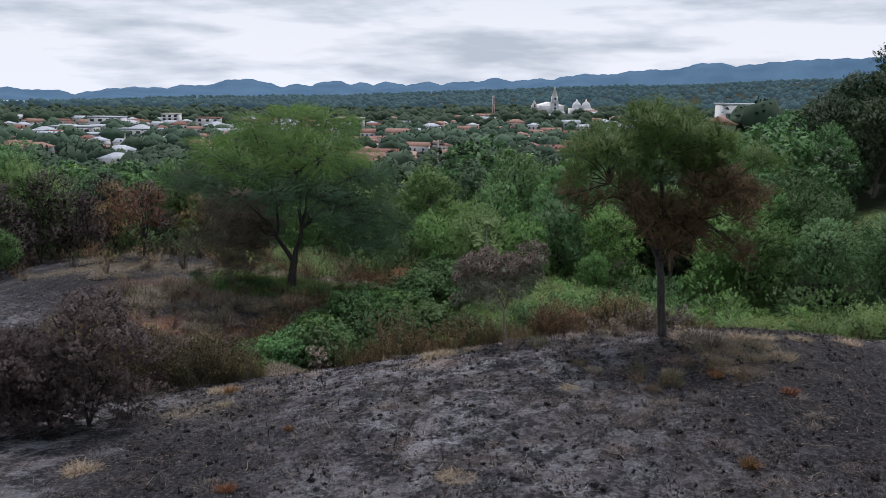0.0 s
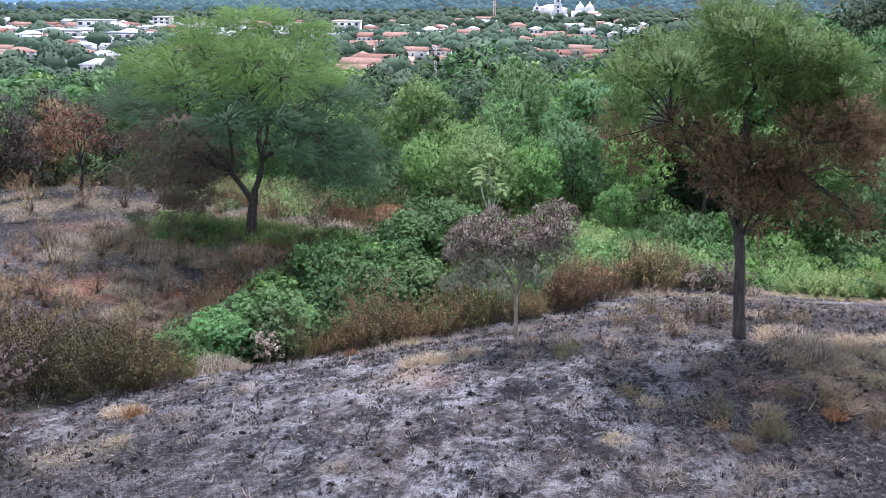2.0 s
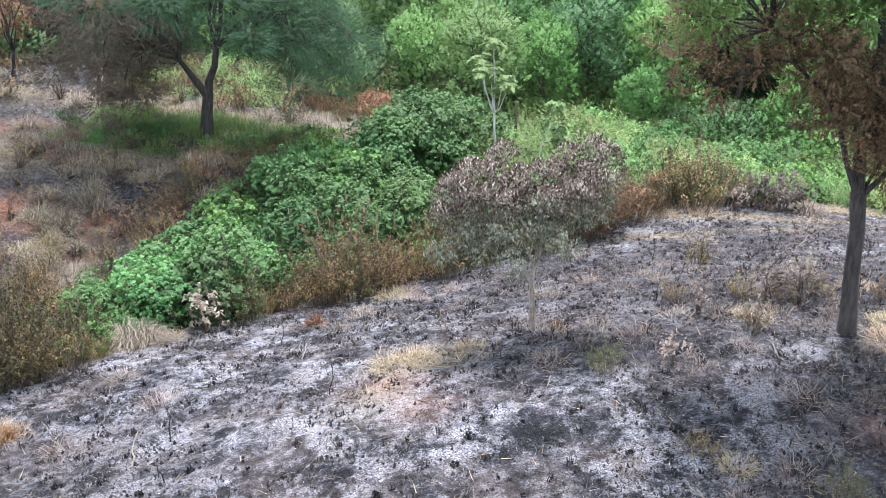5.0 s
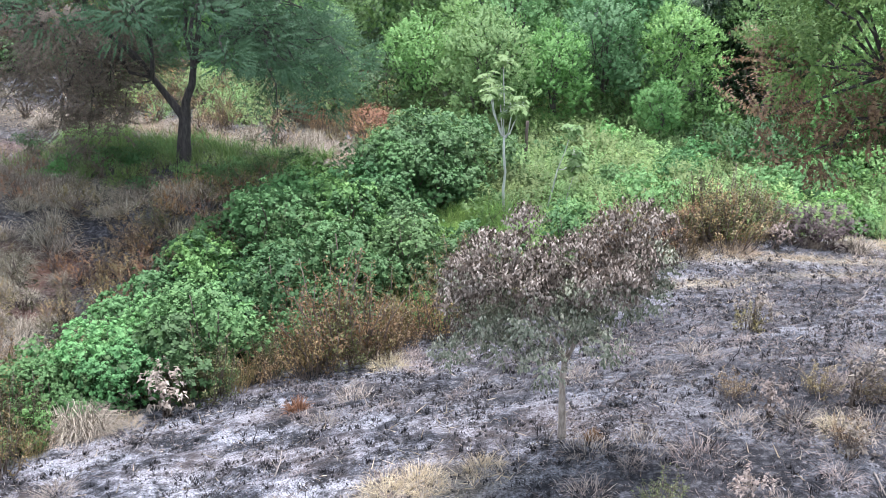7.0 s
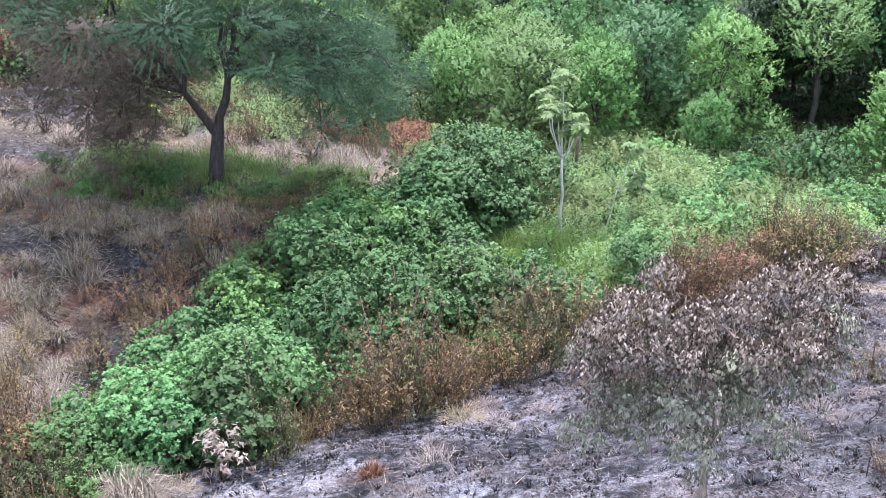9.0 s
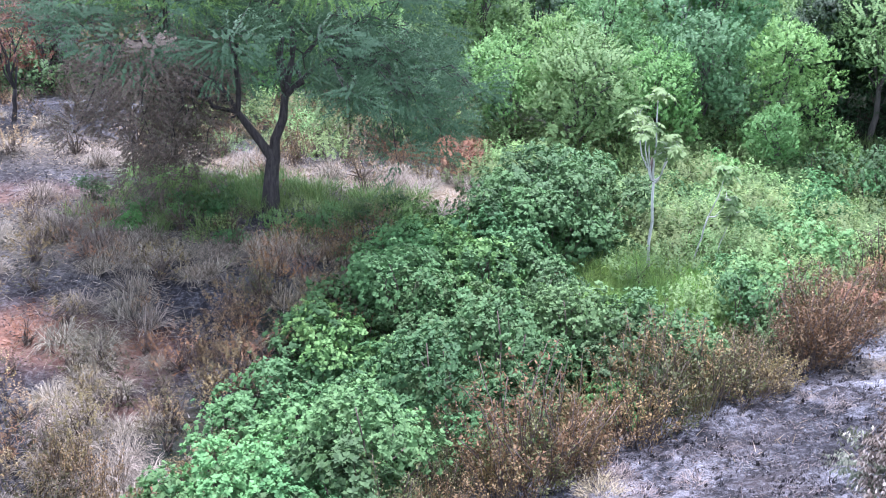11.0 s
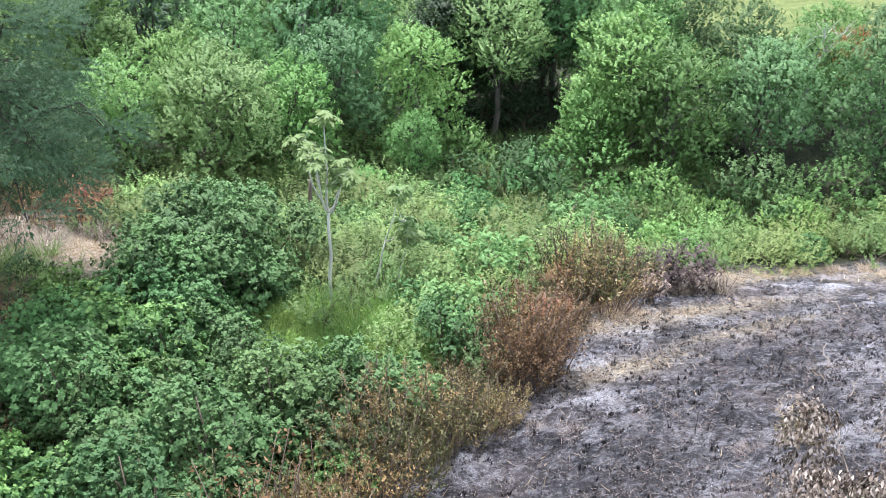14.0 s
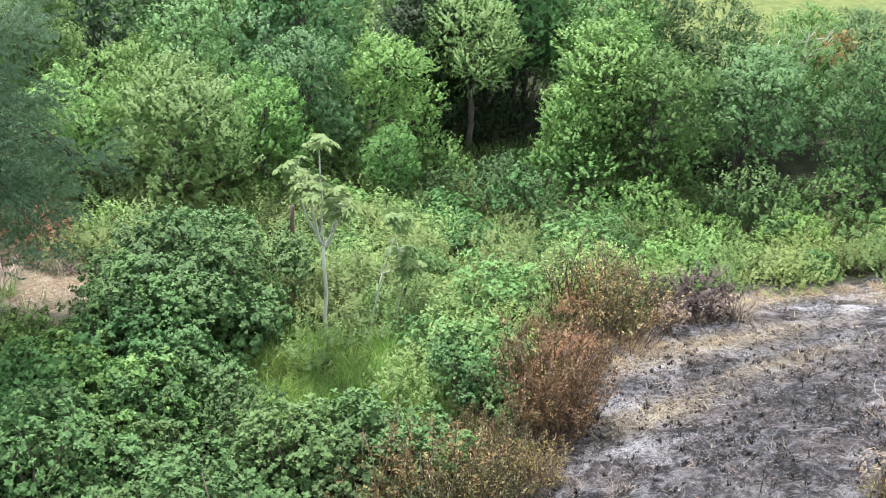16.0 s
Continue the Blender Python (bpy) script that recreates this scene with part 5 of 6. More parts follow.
def clods(name, pts, size, mat, label, seed):
    """Small burnt lumps of earth and root, four-sided and uneven."""
    r = np.random.default_rng(seed)
    n = len(pts)
    base = np.stack([pts[:, 0], pts[:, 1], land(pts[:, 0], pts[:, 1])], -1)
    s = size * (0.4 + 1.4 * r.random((n, 1)) ** 3)
    a = r.uniform(0, 6.28, n)
    ring = [np.stack([np.cos(a + k * 2.1), np.sin(a + k * 2.1), np.full(n, -0.3)], -1) * s * r.uniform(0.6, 1.3, (n, 1)) for k in range(3)]
    top = np.stack([r.normal(0, 0.3, n), r.normal(0, 0.3, n), r.uniform(0.6, 1.6, n)], -1) * s
    v = np.stack([base + q for q in ring] + [base + top], 1).reshape(-1, 3)
    k = np.arange(n)[:, None] * 4
    g = Geo().add(v, t=np.concatenate([k + np.array([[0, 1, 3]]), k + np.array([[1, 2, 3]]), k + np.array([[2, 0, 3]])]))
    return tagged(part(name, g, mat), label, "ground cover", kind="stuff")


blades("matted_grass", cloud_of(160000, -9, 13, 16, 44, lambda x, y: on_knoll(x, y) * np.clip(0.25 + 0.5 * ripples(x, y, 1.1) + 0.35 * smooth(x, 1, 6), 0.04, 1), 81), 0.15, 3.2, WIRY, "matted brown dead grass on the ash", 82, 0.004)
clods("charred_clods", cloud_of(90000, -9, 13, 17, 44, lambda x, y: on_knoll(x, y) * (0.25 + 0.75 * (np.sin(x * 1.9 + np.sin(y * 1.3) * 2) * np.sin(y * 1.6 + np.cos(x * 1.2) * 2) > -0.1)), 63), 0.025, CHAR, "small charred clods and root stubs on the ash", 64)

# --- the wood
# for dark hillside trees, and as painted shade in the wood's hollow
LEAF_SHADY = leaf_material("leaf_dark_and_shade_green", [(0.016, 0.045, 0.016), (0.03, 0.075, 0.025), (0.055, 0.115, 0.04)])
LEAF_YELLOW = leaf_material("leaf_yellowish_green", [(0.074, 0.186, 0.029), (0.125, 0.271, 0.048), (0.194, 0.374, 0.079)], 0.3)
LEAF_SAGE = leaf_material("leaf_pale_sage_green", [(0.099, 0.219, 0.052), (0.151, 0.299, 0.079), (0.228, 0.389, 0.123)], 0.3, vary=0.08, hue=0.006)
WOOD_TREES = [tree_kind(400, 5.5, 2.3, 1900, 0.091, 0.85, LEAF_MID, 0.11, 8, 0.24, 15, base=0.26, heart=220),
              tree_kind(401, 5.0, 2.5, 1900, 0.095, 0.85, LEAF_BLUE, 0.11, 8, 0.24, 15, base=0.24, heart=220),
              tree_kind(402, 6.0, 2.2, 1900, 0.091, 0.85, LEAF_DARK, 0.12, 8, 0.24, 16, base=0.26, heart=220),
              tree_kind(403, 4.6, 2.4, 1900, 0.086, 0.85, LEAF_MID, 0.10, 8, 0.3, 14, 0.2, base=0.2, heart=220),
              tree_kind(404, 5.2, 2.0, 1900, 0.091, 0.85, LEAF_LIGHT, 0.10, 8, 0.24, 13, base=0.26, heart=220),
              tree_kind(405, 4.2, 2.0, 1900, 0.074, 0.85, LEAF_SAGE, 0.10, 8, 0.3, 15, 0.2, base=0.22, heart=220),
              tree_kind(406, 5.4, 2.4, 1900, 0.091, 0.85, LEAF_YELLOW, 0.11, 8, 0.24, 15, base=0.26, heart=220),
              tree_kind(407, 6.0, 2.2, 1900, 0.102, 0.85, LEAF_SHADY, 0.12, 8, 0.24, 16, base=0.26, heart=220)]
WOOD_THIN = [tree_kind(410 + i, 5.4, 2.4, 560, 0.185, 0.8, m, 0.11, 8, 0.24, 14, base=0.25, heart=130, twigs=0, limbs=5) for i, m in enumerate((LEAF_MID, LEAF_DARK, LEAF_BLUE, LEAF_YELLOW, LEAF_FEATHER, LEAF_LIGHT))]
FAR_TREES = [tree_kind(420 + i, 5.2, 2.9, 200, 0.33, 0.8, m, 0.12, 6, 0.34, 10, base=0.08, twigs=0, heart=50, limbs=3) for i, m in enumerate((LEAF_MID, LEAF_DARK, LEAF_BLUE, LEAF_SHADY, LEAF_FEATHER, LEAF_YELLOW))]
LEAF_BLACKENED = leaf_material("leaf_blackened", [(0.016, 0.012, 0.012), (0.035, 0.024, 0.022), (0.06, 0.042, 0.036)], 0.15)
SCORCHED_TREES = [tree_kind(430, 4.5, 2.0, 700, 0.13, 0.5, LEAF_SCORCH, 0.07, 6, 0.35, 11, 0.4, BARK_CHAR, base=0.2), tree_kind(431, 4.8, 2.4, 900, 0.13, 0.55, LEAF_BLACKENED, 0.09, 6, 0.35, 13, 0.4, BARK_CHAR, base=0.05, heart=260)]
# trees that stand out along the rim; blackish leaves of k=7 paint the hollow's shade
for x, y, k, s in ((2.0, 56.0, 5, 1.12), (4.6, 56.6, 6, 0.72), (-0.4, 58.4, 3, 0.8), (3.4, 59.8, 2, 0.9), (6.7, 58.6, 1, 0.95), (9.7, 58.6, 0, 0.85), (8.4, 55.6, 0, 0.5), (14.9, 54.9, 6, 0.66), (17.0, 53.2, 0, 1.0),
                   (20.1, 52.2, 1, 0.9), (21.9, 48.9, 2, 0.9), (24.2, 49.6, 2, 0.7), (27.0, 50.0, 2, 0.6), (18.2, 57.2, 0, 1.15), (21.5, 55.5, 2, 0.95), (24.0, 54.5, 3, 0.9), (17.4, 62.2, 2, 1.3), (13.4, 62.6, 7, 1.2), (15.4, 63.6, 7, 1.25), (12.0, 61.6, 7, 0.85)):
    plant("wood_tree", WOOD_TREES[k], x, y, "leafy green tree at the rim of the wood", "tree", "trees of the wood", rs.uniform(0, 6.28), s * rs.uniform(0.95, 1.08))
plant("wood_tree", tree_kind(408, 5.4, 2.5, 1900, 0.08, 0.85, LEAF_SAGE, 0.11, 8, 0.3, 15, 0.2, base=0.5, heart=220), 13.7, 60.0, "pale green tree leaning over a dark hollow in the wood", "tree", "trees of the wood")
# bushes added at the back of the hollow, its deep shade painted as leaf colour
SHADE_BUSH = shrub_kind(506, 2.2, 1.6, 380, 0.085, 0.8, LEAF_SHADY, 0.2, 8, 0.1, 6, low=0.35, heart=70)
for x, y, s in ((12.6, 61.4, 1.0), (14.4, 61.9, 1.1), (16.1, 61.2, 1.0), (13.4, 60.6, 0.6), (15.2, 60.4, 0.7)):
    plant("undergrowth_bush", SHADE_BUSH, x, y, "green bush with leaves blackened to paint the hollow's shade", "bush", "undergrowth of the wood", rs.uniform(0, 6.28), s)
near_wood = scatter(-24, 44, 57, 84, 4.5, lambda x, y: (x - 14.3) ** 2 + (y - 59.6) ** 2 > 7 and at_(tree_line, x, y) < (-5.0 if x > 5 else -1.5) and abs(x) < 6 + 0.56 * y and not (x < -6 and y < 68) and not (x > 23 and y < 67 and rs.random() < 0.55) and at_(field, x, y) < 0.1, rs)
for x, y in near_wood:
    k = rs.choice([0, 0, 1, 1, 2, 2, 3, 4, 5, 0])
    plant("wood_tree", WOOD_TREES[k] if y < 68 else WOOD_THIN[1 if x > 22 and y > 72 else rs.integers(6)], x, y, "leafy green tree of the wood", "tree", "trees of the wood", rs.uniform(0, 6.28), rs.uniform(0.75, 1.25))
for x, y in scatter(-75, 85, 84, 165, 7.8, lambda x, y: abs(x) < 6 + 0.46 * y and at_(field, x, y) < 0.1 and not (y > 138 and 36 < x < 58), rs):
    plant("far_tree", FAR_TREES[(1, 3, 3)[rs.integers(3)] if x > 24 else rs.integers(6)], x, y, "tree of the wood in the valley", "tree", "trees of the valley", rs.uniform(0, 6.28), rs.uniform(0.75, 1.25) * (1.3 if x > 26 else 1.0))
for x, y, k, s in ((33, 86, 2, 1.2), (37.5, 88, 7, 1.5), (42, 92, 7, 1.9), (36, 95, 7, 1.5), (31, 92, 3, 1.3), (44, 98, 7, 2.0), (40, 99, 7, 1.7)):
    plant("wood_tree", WOOD_TREES[k], x, y, "tall dark green tree on the hillside", "tree", "trees of the wood", rs.uniform(0, 6.28), s)
for x, y, k, s in ((4.2, 118, 1, 1.75), (2.2, 121, 3, 1.6), (7.4, 112, 0, 1.35), (-1.5, 128, 4, 1.2)):
    plant("far_tree", FAR_TREES[k], x, y, "tall tree rising over the valley wood", "tree", "trees of the valley", rs.uniform(0, 6.28), s)
for x, y, k, s in ((-20.5, 63, 0, 1.0), (-24, 60, 1, 1.1), (-16, 66, 0, 0.9), (-22.5, 67, 1, 1.1), (-13, 63, 1, 0.7), (-29, 57, 1, 1.2), (-24.5, 55.5, 1, 0.9), (-26.5, 59, 1, 1.1), (-21.8, 60.6, 1, 0.8), (-31, 62, 1, 1.3), (-19.5, 66.5, 1, 1.0), (-25, 65, 1, 1.1)):
    plant("scorched_tree", SCORCHED_TREES[k], x, y, "scorched tree with brown withered leaves", "tree", "scorched trees", rs.uniform(0, 6.28), s)
for x, y, k, s in ((-26, 62.5, 3, 1.35), (-23.3, 52.6, 0, 0.5), (-19, 72, 2, 1.1), (-25, 72, 1, 1.1), (-30, 70, 2, 1.3), (-12, 70, 0, 1.0), (-9, 64, 3, 0.9), (-5.5, 61.5, 0, 0.9), (-34, 76, 2, 1.3)):
    plant("wood_tree", WOOD_TREES[k], x, y, "leafy green tree beyond the burn", "tree", "trees of the wood", rs.uniform(0, 6.28), s)

plant("scorched_tree", tree_kind(432, 4.0, 2.0, 700, 0.085, 0.6, LEAF_RUST, 0.07, 8, 0.3, 9, 0.3, BARK_CHAR, base=0.45, flat=0.6), -16.6, 55.2, "small tree with a bare dark trunk and rust-brown crown", "tree", "scorched trees")

# slender pale trunks that show between the crowns
SLENDER = tree_kind(440, 7.5, 1.5, 420, 0.15, 0.75, LEAF_MID, 0.085, 8, 0.24, 8, base=0.62, heart=60, twigs=0, bark=BARK_CECROPIA)
for x, y, s in ((7.4, 64.0, 0.85), (8.2, 65.2, 0.9), (13.6, 67.0, 0.9), (17.5, 65.0, 0.85)):
    plant("slender_tree", SLENDER, x, y, "slender tree with a pale bare trunk in the wood", "tree", "slender trees", rs.uniform(0, 6.28), s)

# a tree with orange leaves and a dead one with bleached limbs
LEAF_ORANGE = leaf_material("leaf_orange_red", [(0.16, 0.06, 0.025), (0.28, 0.11, 0.04), (0.36, 0.17, 0.07)], 0.3)
plant("orange_tree", tree_kind(450, 5.2, 1.7, 230, 0.08, 0.7, LEAF_ORANGE, 0.08, 9, 0.24, 8, base=0.55, heart=20), 25.2, 54.0, "tree with sparse orange-red leaves in the wood", "tree", scale=0.8)


def dead_tree(x, y):
    r = np.random.default_rng(460)
    e = thing("dead_tree", x, y, "dead leafless tree with bleached bare limbs", "tree")
    g = Geo()
    fork = np.array([0.3, 0.0, 3.0])
    tube(g, bend((0, 0, -0.1), fork, 5, 0.0, r, 0.02), np.linspace(0.09, 0.06, 5), 7)
    for i in range(9):
        a = i * 0.7 + r.uniform(-0.3, 0.3)
        tip = fork + np.array([math.cos(a) * 1.3, math.sin(a) * 0.9, r.uniform(0.5, 1.7)])
        p = bend(fork, tip, 5, 0.1, r, 0.04)
        tube(g, p, np.linspace(0.04, 0.012, 5), 5)
        for _ in range(3):
            tube(g, bend(p[3], p[3] + unit(r.normal(0, 1, 3) + np.array([0, 0, 0.8])) * 0.6, 3, 0.02, r), [0.014, 0.01, 0.005], 4)
    part("trunk", g, BARK_CECROPIA, e, smooth=True)


dead_tree(23.6, 54.2)

# undergrowth below the trees
UNDER = [shrub_kind(500 + i, 2.0, 1.4, 380, 0.085, 0.8, m, 0.2, 8, 0.1, 6, low=0.35, heart=70) for i, m in enumerate((LEAF_DARK, LEAF_MID, LEAF_DEEP))]
for x, y in scatter(-33, 46, 45.5, 92, 3.0, lambda x, y: at_(past_edge, x, y) > 1.3 and at_(tree_line, x, y) < 1.0 and abs(x) < 5 + 0.56 * y and at_(field, x, y) < 0.2 and not (x < -7 and y < 63) and (x - 13.9) ** 2 + (y - 59) ** 2 > 6.5 and rs.random() < (1.0 if at_(tree_line, x, y) > -6 else 0.22), rs):
    plant("undergrowth_bush", UNDER[rs.integers(3)], x, y, "dark green bush below the trees", "bush", "undergrowth of the wood", rs.uniform(0, 6.28), rs.uniform(0.7, 1.3))
SKIRT = [UNDER[1], shrub_kind(504, 2.0, 1.4, 380, 0.085, 0.8, LEAF_GULLY, 0.2, 8, 0.1, 6, low=0.3, heart=70), shrub_kind(505, 1.7, 1.3, 380, 0.085, 0.7, LEAF_YELLOW, 0.2, 8, 0.1, 6, low=0.3, heart=70)]
for x, y in scatter(4, 25, 46, 62, 1.7, lambda x, y: at_(past_edge, x, y) > 1.5 and -1.0 < at_(tree_line, x, y) < 1.6 and (x - 13.9) ** 2 + (y - 58.8) ** 2 > 6.5 and rs.random() < 0.8, rs):
    plant("undergrowth_bush", SKIRT[rs.integers(3)], x, y, "leafy green bush at the foot of the wood", "bush", "undergrowth of the wood", rs.uniform(0, 6.28), rs.uniform(0.6, 1.05))
for x, y in scatter(-30, -1.5, 50.5, 66, 1.8, lambda x, y: rs.random() < (0.7 if x > -11 and y < 57 else 0.45) and x > -0.5 * y and at_(green_side, x, y) < 0.5, rs):
    plant("slope_shrub", SLOPE_SHRUBS[rs.integers(5)], x, y, "low singed brown shrub on the burnt slope", "shrub", "slope shrubs", rs.uniform(0, 6.28), rs.uniform(0.7, 1.5))

# twiggy remains on the knoll
TUFT_WIRY = [tuft_kind(360 + i, 150, 0.36, WIRY, 1.6, 0.012, 0.3, -0.4) for i in range(4)]
for x, y, k, s in ((4.9, 24.5, 2, 0.3), (5.6, 24.3, 1, 0.3), (5.2, 23.9, 2, 0.3), (6.4, 25.6, 2, 0.3), (3.6, 25.9, 2, 0.32), (6.1, 30.6, 2, 0.42), (5.5, 30.9, 2, 0.4), (6.7, 30.6, 2, 0.38), (7.6, 30.2, 2, 0.4),
                   (8.1, 30.0, 2, 0.4), (5.2, 29.2, 2, 0.35), (7.0, 25.2, 2, 0.35), (7.6, 24.6, 1, 0.35), (5.9, 35.2, 0, 0.45), (4.4, 31.0, 2, 0.35)):
    plant("dry_shrub", BROWN_SHRUBS[k], x, y, "half-burnt twiggy brown shrub on the knoll", "shrub", "twiggy shrubs on the knoll", rs.uniform(0, 6.28), s)
for x, y, s in ((6.0, 35.3, 0.8), (5.74, 30.4, 0.75), (6.2, 30.25, 0.8), (5.1, 28.9, 0.6), (3.75, 28.1, 0.5), (6.5, 30.9, 0.7)):
    plant("dead_shrub", PALE_SHRUB, x, y, "dead shrub with pale curled leaves on charred stems", "shrub", "", rs.uniform(0, 6.28), s)
for x, y, s in ((2.79, 28.1, 0.42), (5.0, 24.9, 0.4), (5.75, 24.2, 0.42)):
    plant("yellowed_shrub", BROWN_SHRUBS[3], x, y, "small olive-yellow shrub standing on the burnt ground", "shrub", "", rs.uniform(0, 6.28), s)
for x, y in scatter(-5, 10, 19, 40, 0.95, lambda x, y: at_(past_edge, x, y) < -0.3 and rs.random() < (0.5 if ((x - 6) / 4) ** 2 + ((y - 26.5) / 4.5) ** 2 < 1 else 0.18), rs, 0.5):
    tuft("wiry_tuft", TUFT_WIRY, WIRY, x, y, rs.uniform(0.4, 1.0), "wiry tuft of brown dead grass on the ash", "wiry tufts")
TUFT_RUST = [tuft_kind(340 + i, 160, 0.3, LEAF_RUST, 0.8, 0.03, 0.16) for i in range(2)]
for x, y, s in ((-2.0, 33.25, 0.9), (-6.15, 28.45, 1.0), (-4.5, 20.1, 0.9), (6.5, 20.2, 1.0), (2.3, 30.0, 0.5), (7.0, 24.9, 0.9), (-3.7, 23.6, 0.6), (8.6, 24.0, 0.9)):
    tuft("rusty_tuft", TUFT_RUST, LEAF_RUST, x, y, s, "rust-red singed clump on the ash", "rusty clumps")


def charred_stick(seed, height):
    r = np.random.default_rng(seed)
    g = Geo()
    top = np.array([r.normal(0, 0.06), r.normal(0, 0.06), height])
    p = bend((0, 0, -0.03), top, 5, 0, r, 0.04)
    tube(g, p, np.linspace(0.016, 0.006, 5), 5)
    for _ in range(4):
        k = r.integers(1, 4)
        tube(g, bend(p[k], p[k] + np.array([r.normal(0, 0.1), r.normal(0, 0.1), r.uniform(0.08, 0.22)]), 3, 0.0, r), [0.008, 0.006, 0.003], 4)
    return g.mesh("charred_stick", True)


STICKS = [charred_stick(600 + i, (0.45, 0.6, 0.8)[i % 3]) for i in range(6)]
stick_places = [(-1.0, 25.2), (-2.1, 35.3), (3.6, 29.2), (4.1, 31.0), (2.2, 24.1), (6.4, 33.9), (4.9, 32.8), (3.4, 33.4), (-0.2, 24.6), (7.6, 31.2), (1.72, 30.0), (1.6, 30.3), (9.6, 35.5), (-2.4, 31.6), (-3.0, 33.0), (8.2, 38.0), (5.5, 36.6), (10.9, 33.0), (-3.4, 27.8), (0.9, 22.6), (-4.9, 34.2), (-0.9, 36.4)]
for x, y in stick_places + scatter(-6, 11, 19, 41, 2.3, lambda x, y: at_(past_edge, x, y) < -0.5 and rs.random() < 0.35, rs):
    ob = part("charred_stick", STICKS[rs.integers(6)], BARK_CHAR)
    ob.location, ob.rotation_euler = (x, y, land1(x, y)), (rs.normal(0, 0.15), rs.normal(0, 0.15), rs.uniform(0, 6.28))
    s = rs.uniform(0.3, 0.75)
    ob.scale = (s, s, s)
    tagged(ob, "thin charred sapling stick standing in the ash", "stick", "charred sticks")
BARK_BLEACHED = bark_material("twig_bleached", (0.12, 0.10, 0.085), (0.30, 0.26, 0.22))
for x, y in scatter(-6, 11, 19, 41, 2.6, lambda x, y: at_(past_edge, x, y) < -0.5 and rs.random() < 0.55, rs):
    ob = part("fallen_twig", STICKS[rs.integers(6)].copy(), BARK_BLEACHED)
    ob.data.materials[0] = BARK_BLEACHED
    ob.location, ob.rotation_euler = (x, y, land1(x, y) + 0.03), (1.5, 0, rs.uniform(0, 6.28))
    s = rs.uniform(0.6, 1.1)
    ob.scale = (s, s, s)
    tagged(ob, "bleached fallen twig lying on the ash", "twig", "fallen twigs")

# ------------------------------------------------------------------ the town in the valley
WALL_W = plain_material("wall_whitewash", (0.66, 0.67, 0.67), (0.82, 0.82, 0.82), 0.6)
WALL_C = plain_material("wall_cream", (0.50, 0.42, 0.34), (0.64, 0.55, 0.46), 0.6)
ROOF_T = plain_material("roof_clay_tile", (0.22, 0.12, 0.09), (0.36, 0.22, 0.165), 0.8)
ROOF_R = plain_material("roof_red", (0.17, 0.075, 0.055), (0.25, 0.115, 0.085), 0.8)
ROOF_G = plain_material("roof_metal", (0.30, 0.34, 0.38), (0.50, 0.55, 0.60), 0.5, 0.6)
DARK_OPENING = plain_material("window_glass_dark", (0.03, 0.035, 0.04), (0.06, 0.065, 0.07), 1.0, 0.3)
CONCRETE = plain_material("concrete", (0.42, 0.40, 0.37), (0.58, 0.56, 0.52), 2.0)
STEEL_RW = plain_material("mast_red_white", (0.5, 0.2, 0.16), (0.7, 0.65, 0.62), 0.25)
ROAD_DIRT = plain_material("dirt_road", (0.30, 0.20, 0.15), (0.42, 0.31, 0.24), 0.4)


def house_meshes(w, d, h, rise, hip):
    wall = box(Geo(), (-w / 2, -d / 2, -1.5), (w / 2, d / 2, h))
    roof = Geo()
    o, th = 0.5, 0.14
    rx = w / 2 + o - (d / 2 + o if hip else 0)
    top = [(-w / 2 - o, -d / 2 - o, h), (w / 2 + o, -d / 2 - o, h), (w / 2 + o, d / 2 + o, h), (-w / 2 - o, d / 2 + o, h), (-rx, 0, h + rise), (rx, 0, h + rise)]
    v = top + [(x, y, z - th) for x, y, z in top]
    roof.add(v, q=[(0, 1, 5, 4), (2, 3, 4, 5), (6, 10, 11, 7), (8, 11, 10, 9), (0, 6, 7, 1), (2, 8, 9, 3), (1, 7, 8, 2), (3, 9, 6, 0)], t=[(1, 2, 5), (3, 0, 4), (7, 11, 8), (9, 10, 6)])
    door = box(Geo(), (-0.45, -d / 2 - 0.04, 0), (0.45, -d / 2 + 0.03, 2.05))
    win = box(Geo(), (-0.6, -d / 2 - 0.04, 1.0), (0.6, -d / 2 + 0.03, 2.1))
    return wall.mesh("wall"), roof.mesh("roof"), door.mesh("door"), win.mesh("window"), w, d


HOUSES = [house_meshes(9, 7, 3.0, 1.7, False), house_meshes(11, 8, 3.1, 2.0, True), house_meshes(14, 8, 3.3, 2.0, False), house_meshes(8, 8, 3.0, 1.6, True)]


def house(x, y, kind, turn, wall, roof, label, scale=1.0):
    wm, rm, dm, gm, w, d = HOUSES[kind]
    e = thing("house", x, y, label, "house", "houses of the town", turn, scale, 0.0)
    for name, me, mat in (("wall", wm, wall), ("roof", rm, roof)):
        o = new(name, me if not me.materials else me)
        o.parent = e
        if not me.materials:
            me.materials.append(mat)
        o.material_slots[0].link = "OBJECT"
        o.material_slots[0].material = mat
    part("door", dm, DARK_OPENING, e)
    for wx in (-w * 0.32, w * 0.32):
        o = part("window", gm, DARK_OPENING, e)
        o.location = (wx, 0, 0)
    return e


rt = np.random.default_rng(12)
SPACING = []


def free(x, y, gap):
    for a, b in SPACING:
        if (a - x) ** 2 + (b - y) ** 2 < gap * gap:
            return False
    SPACING.append((x, y))
    return True


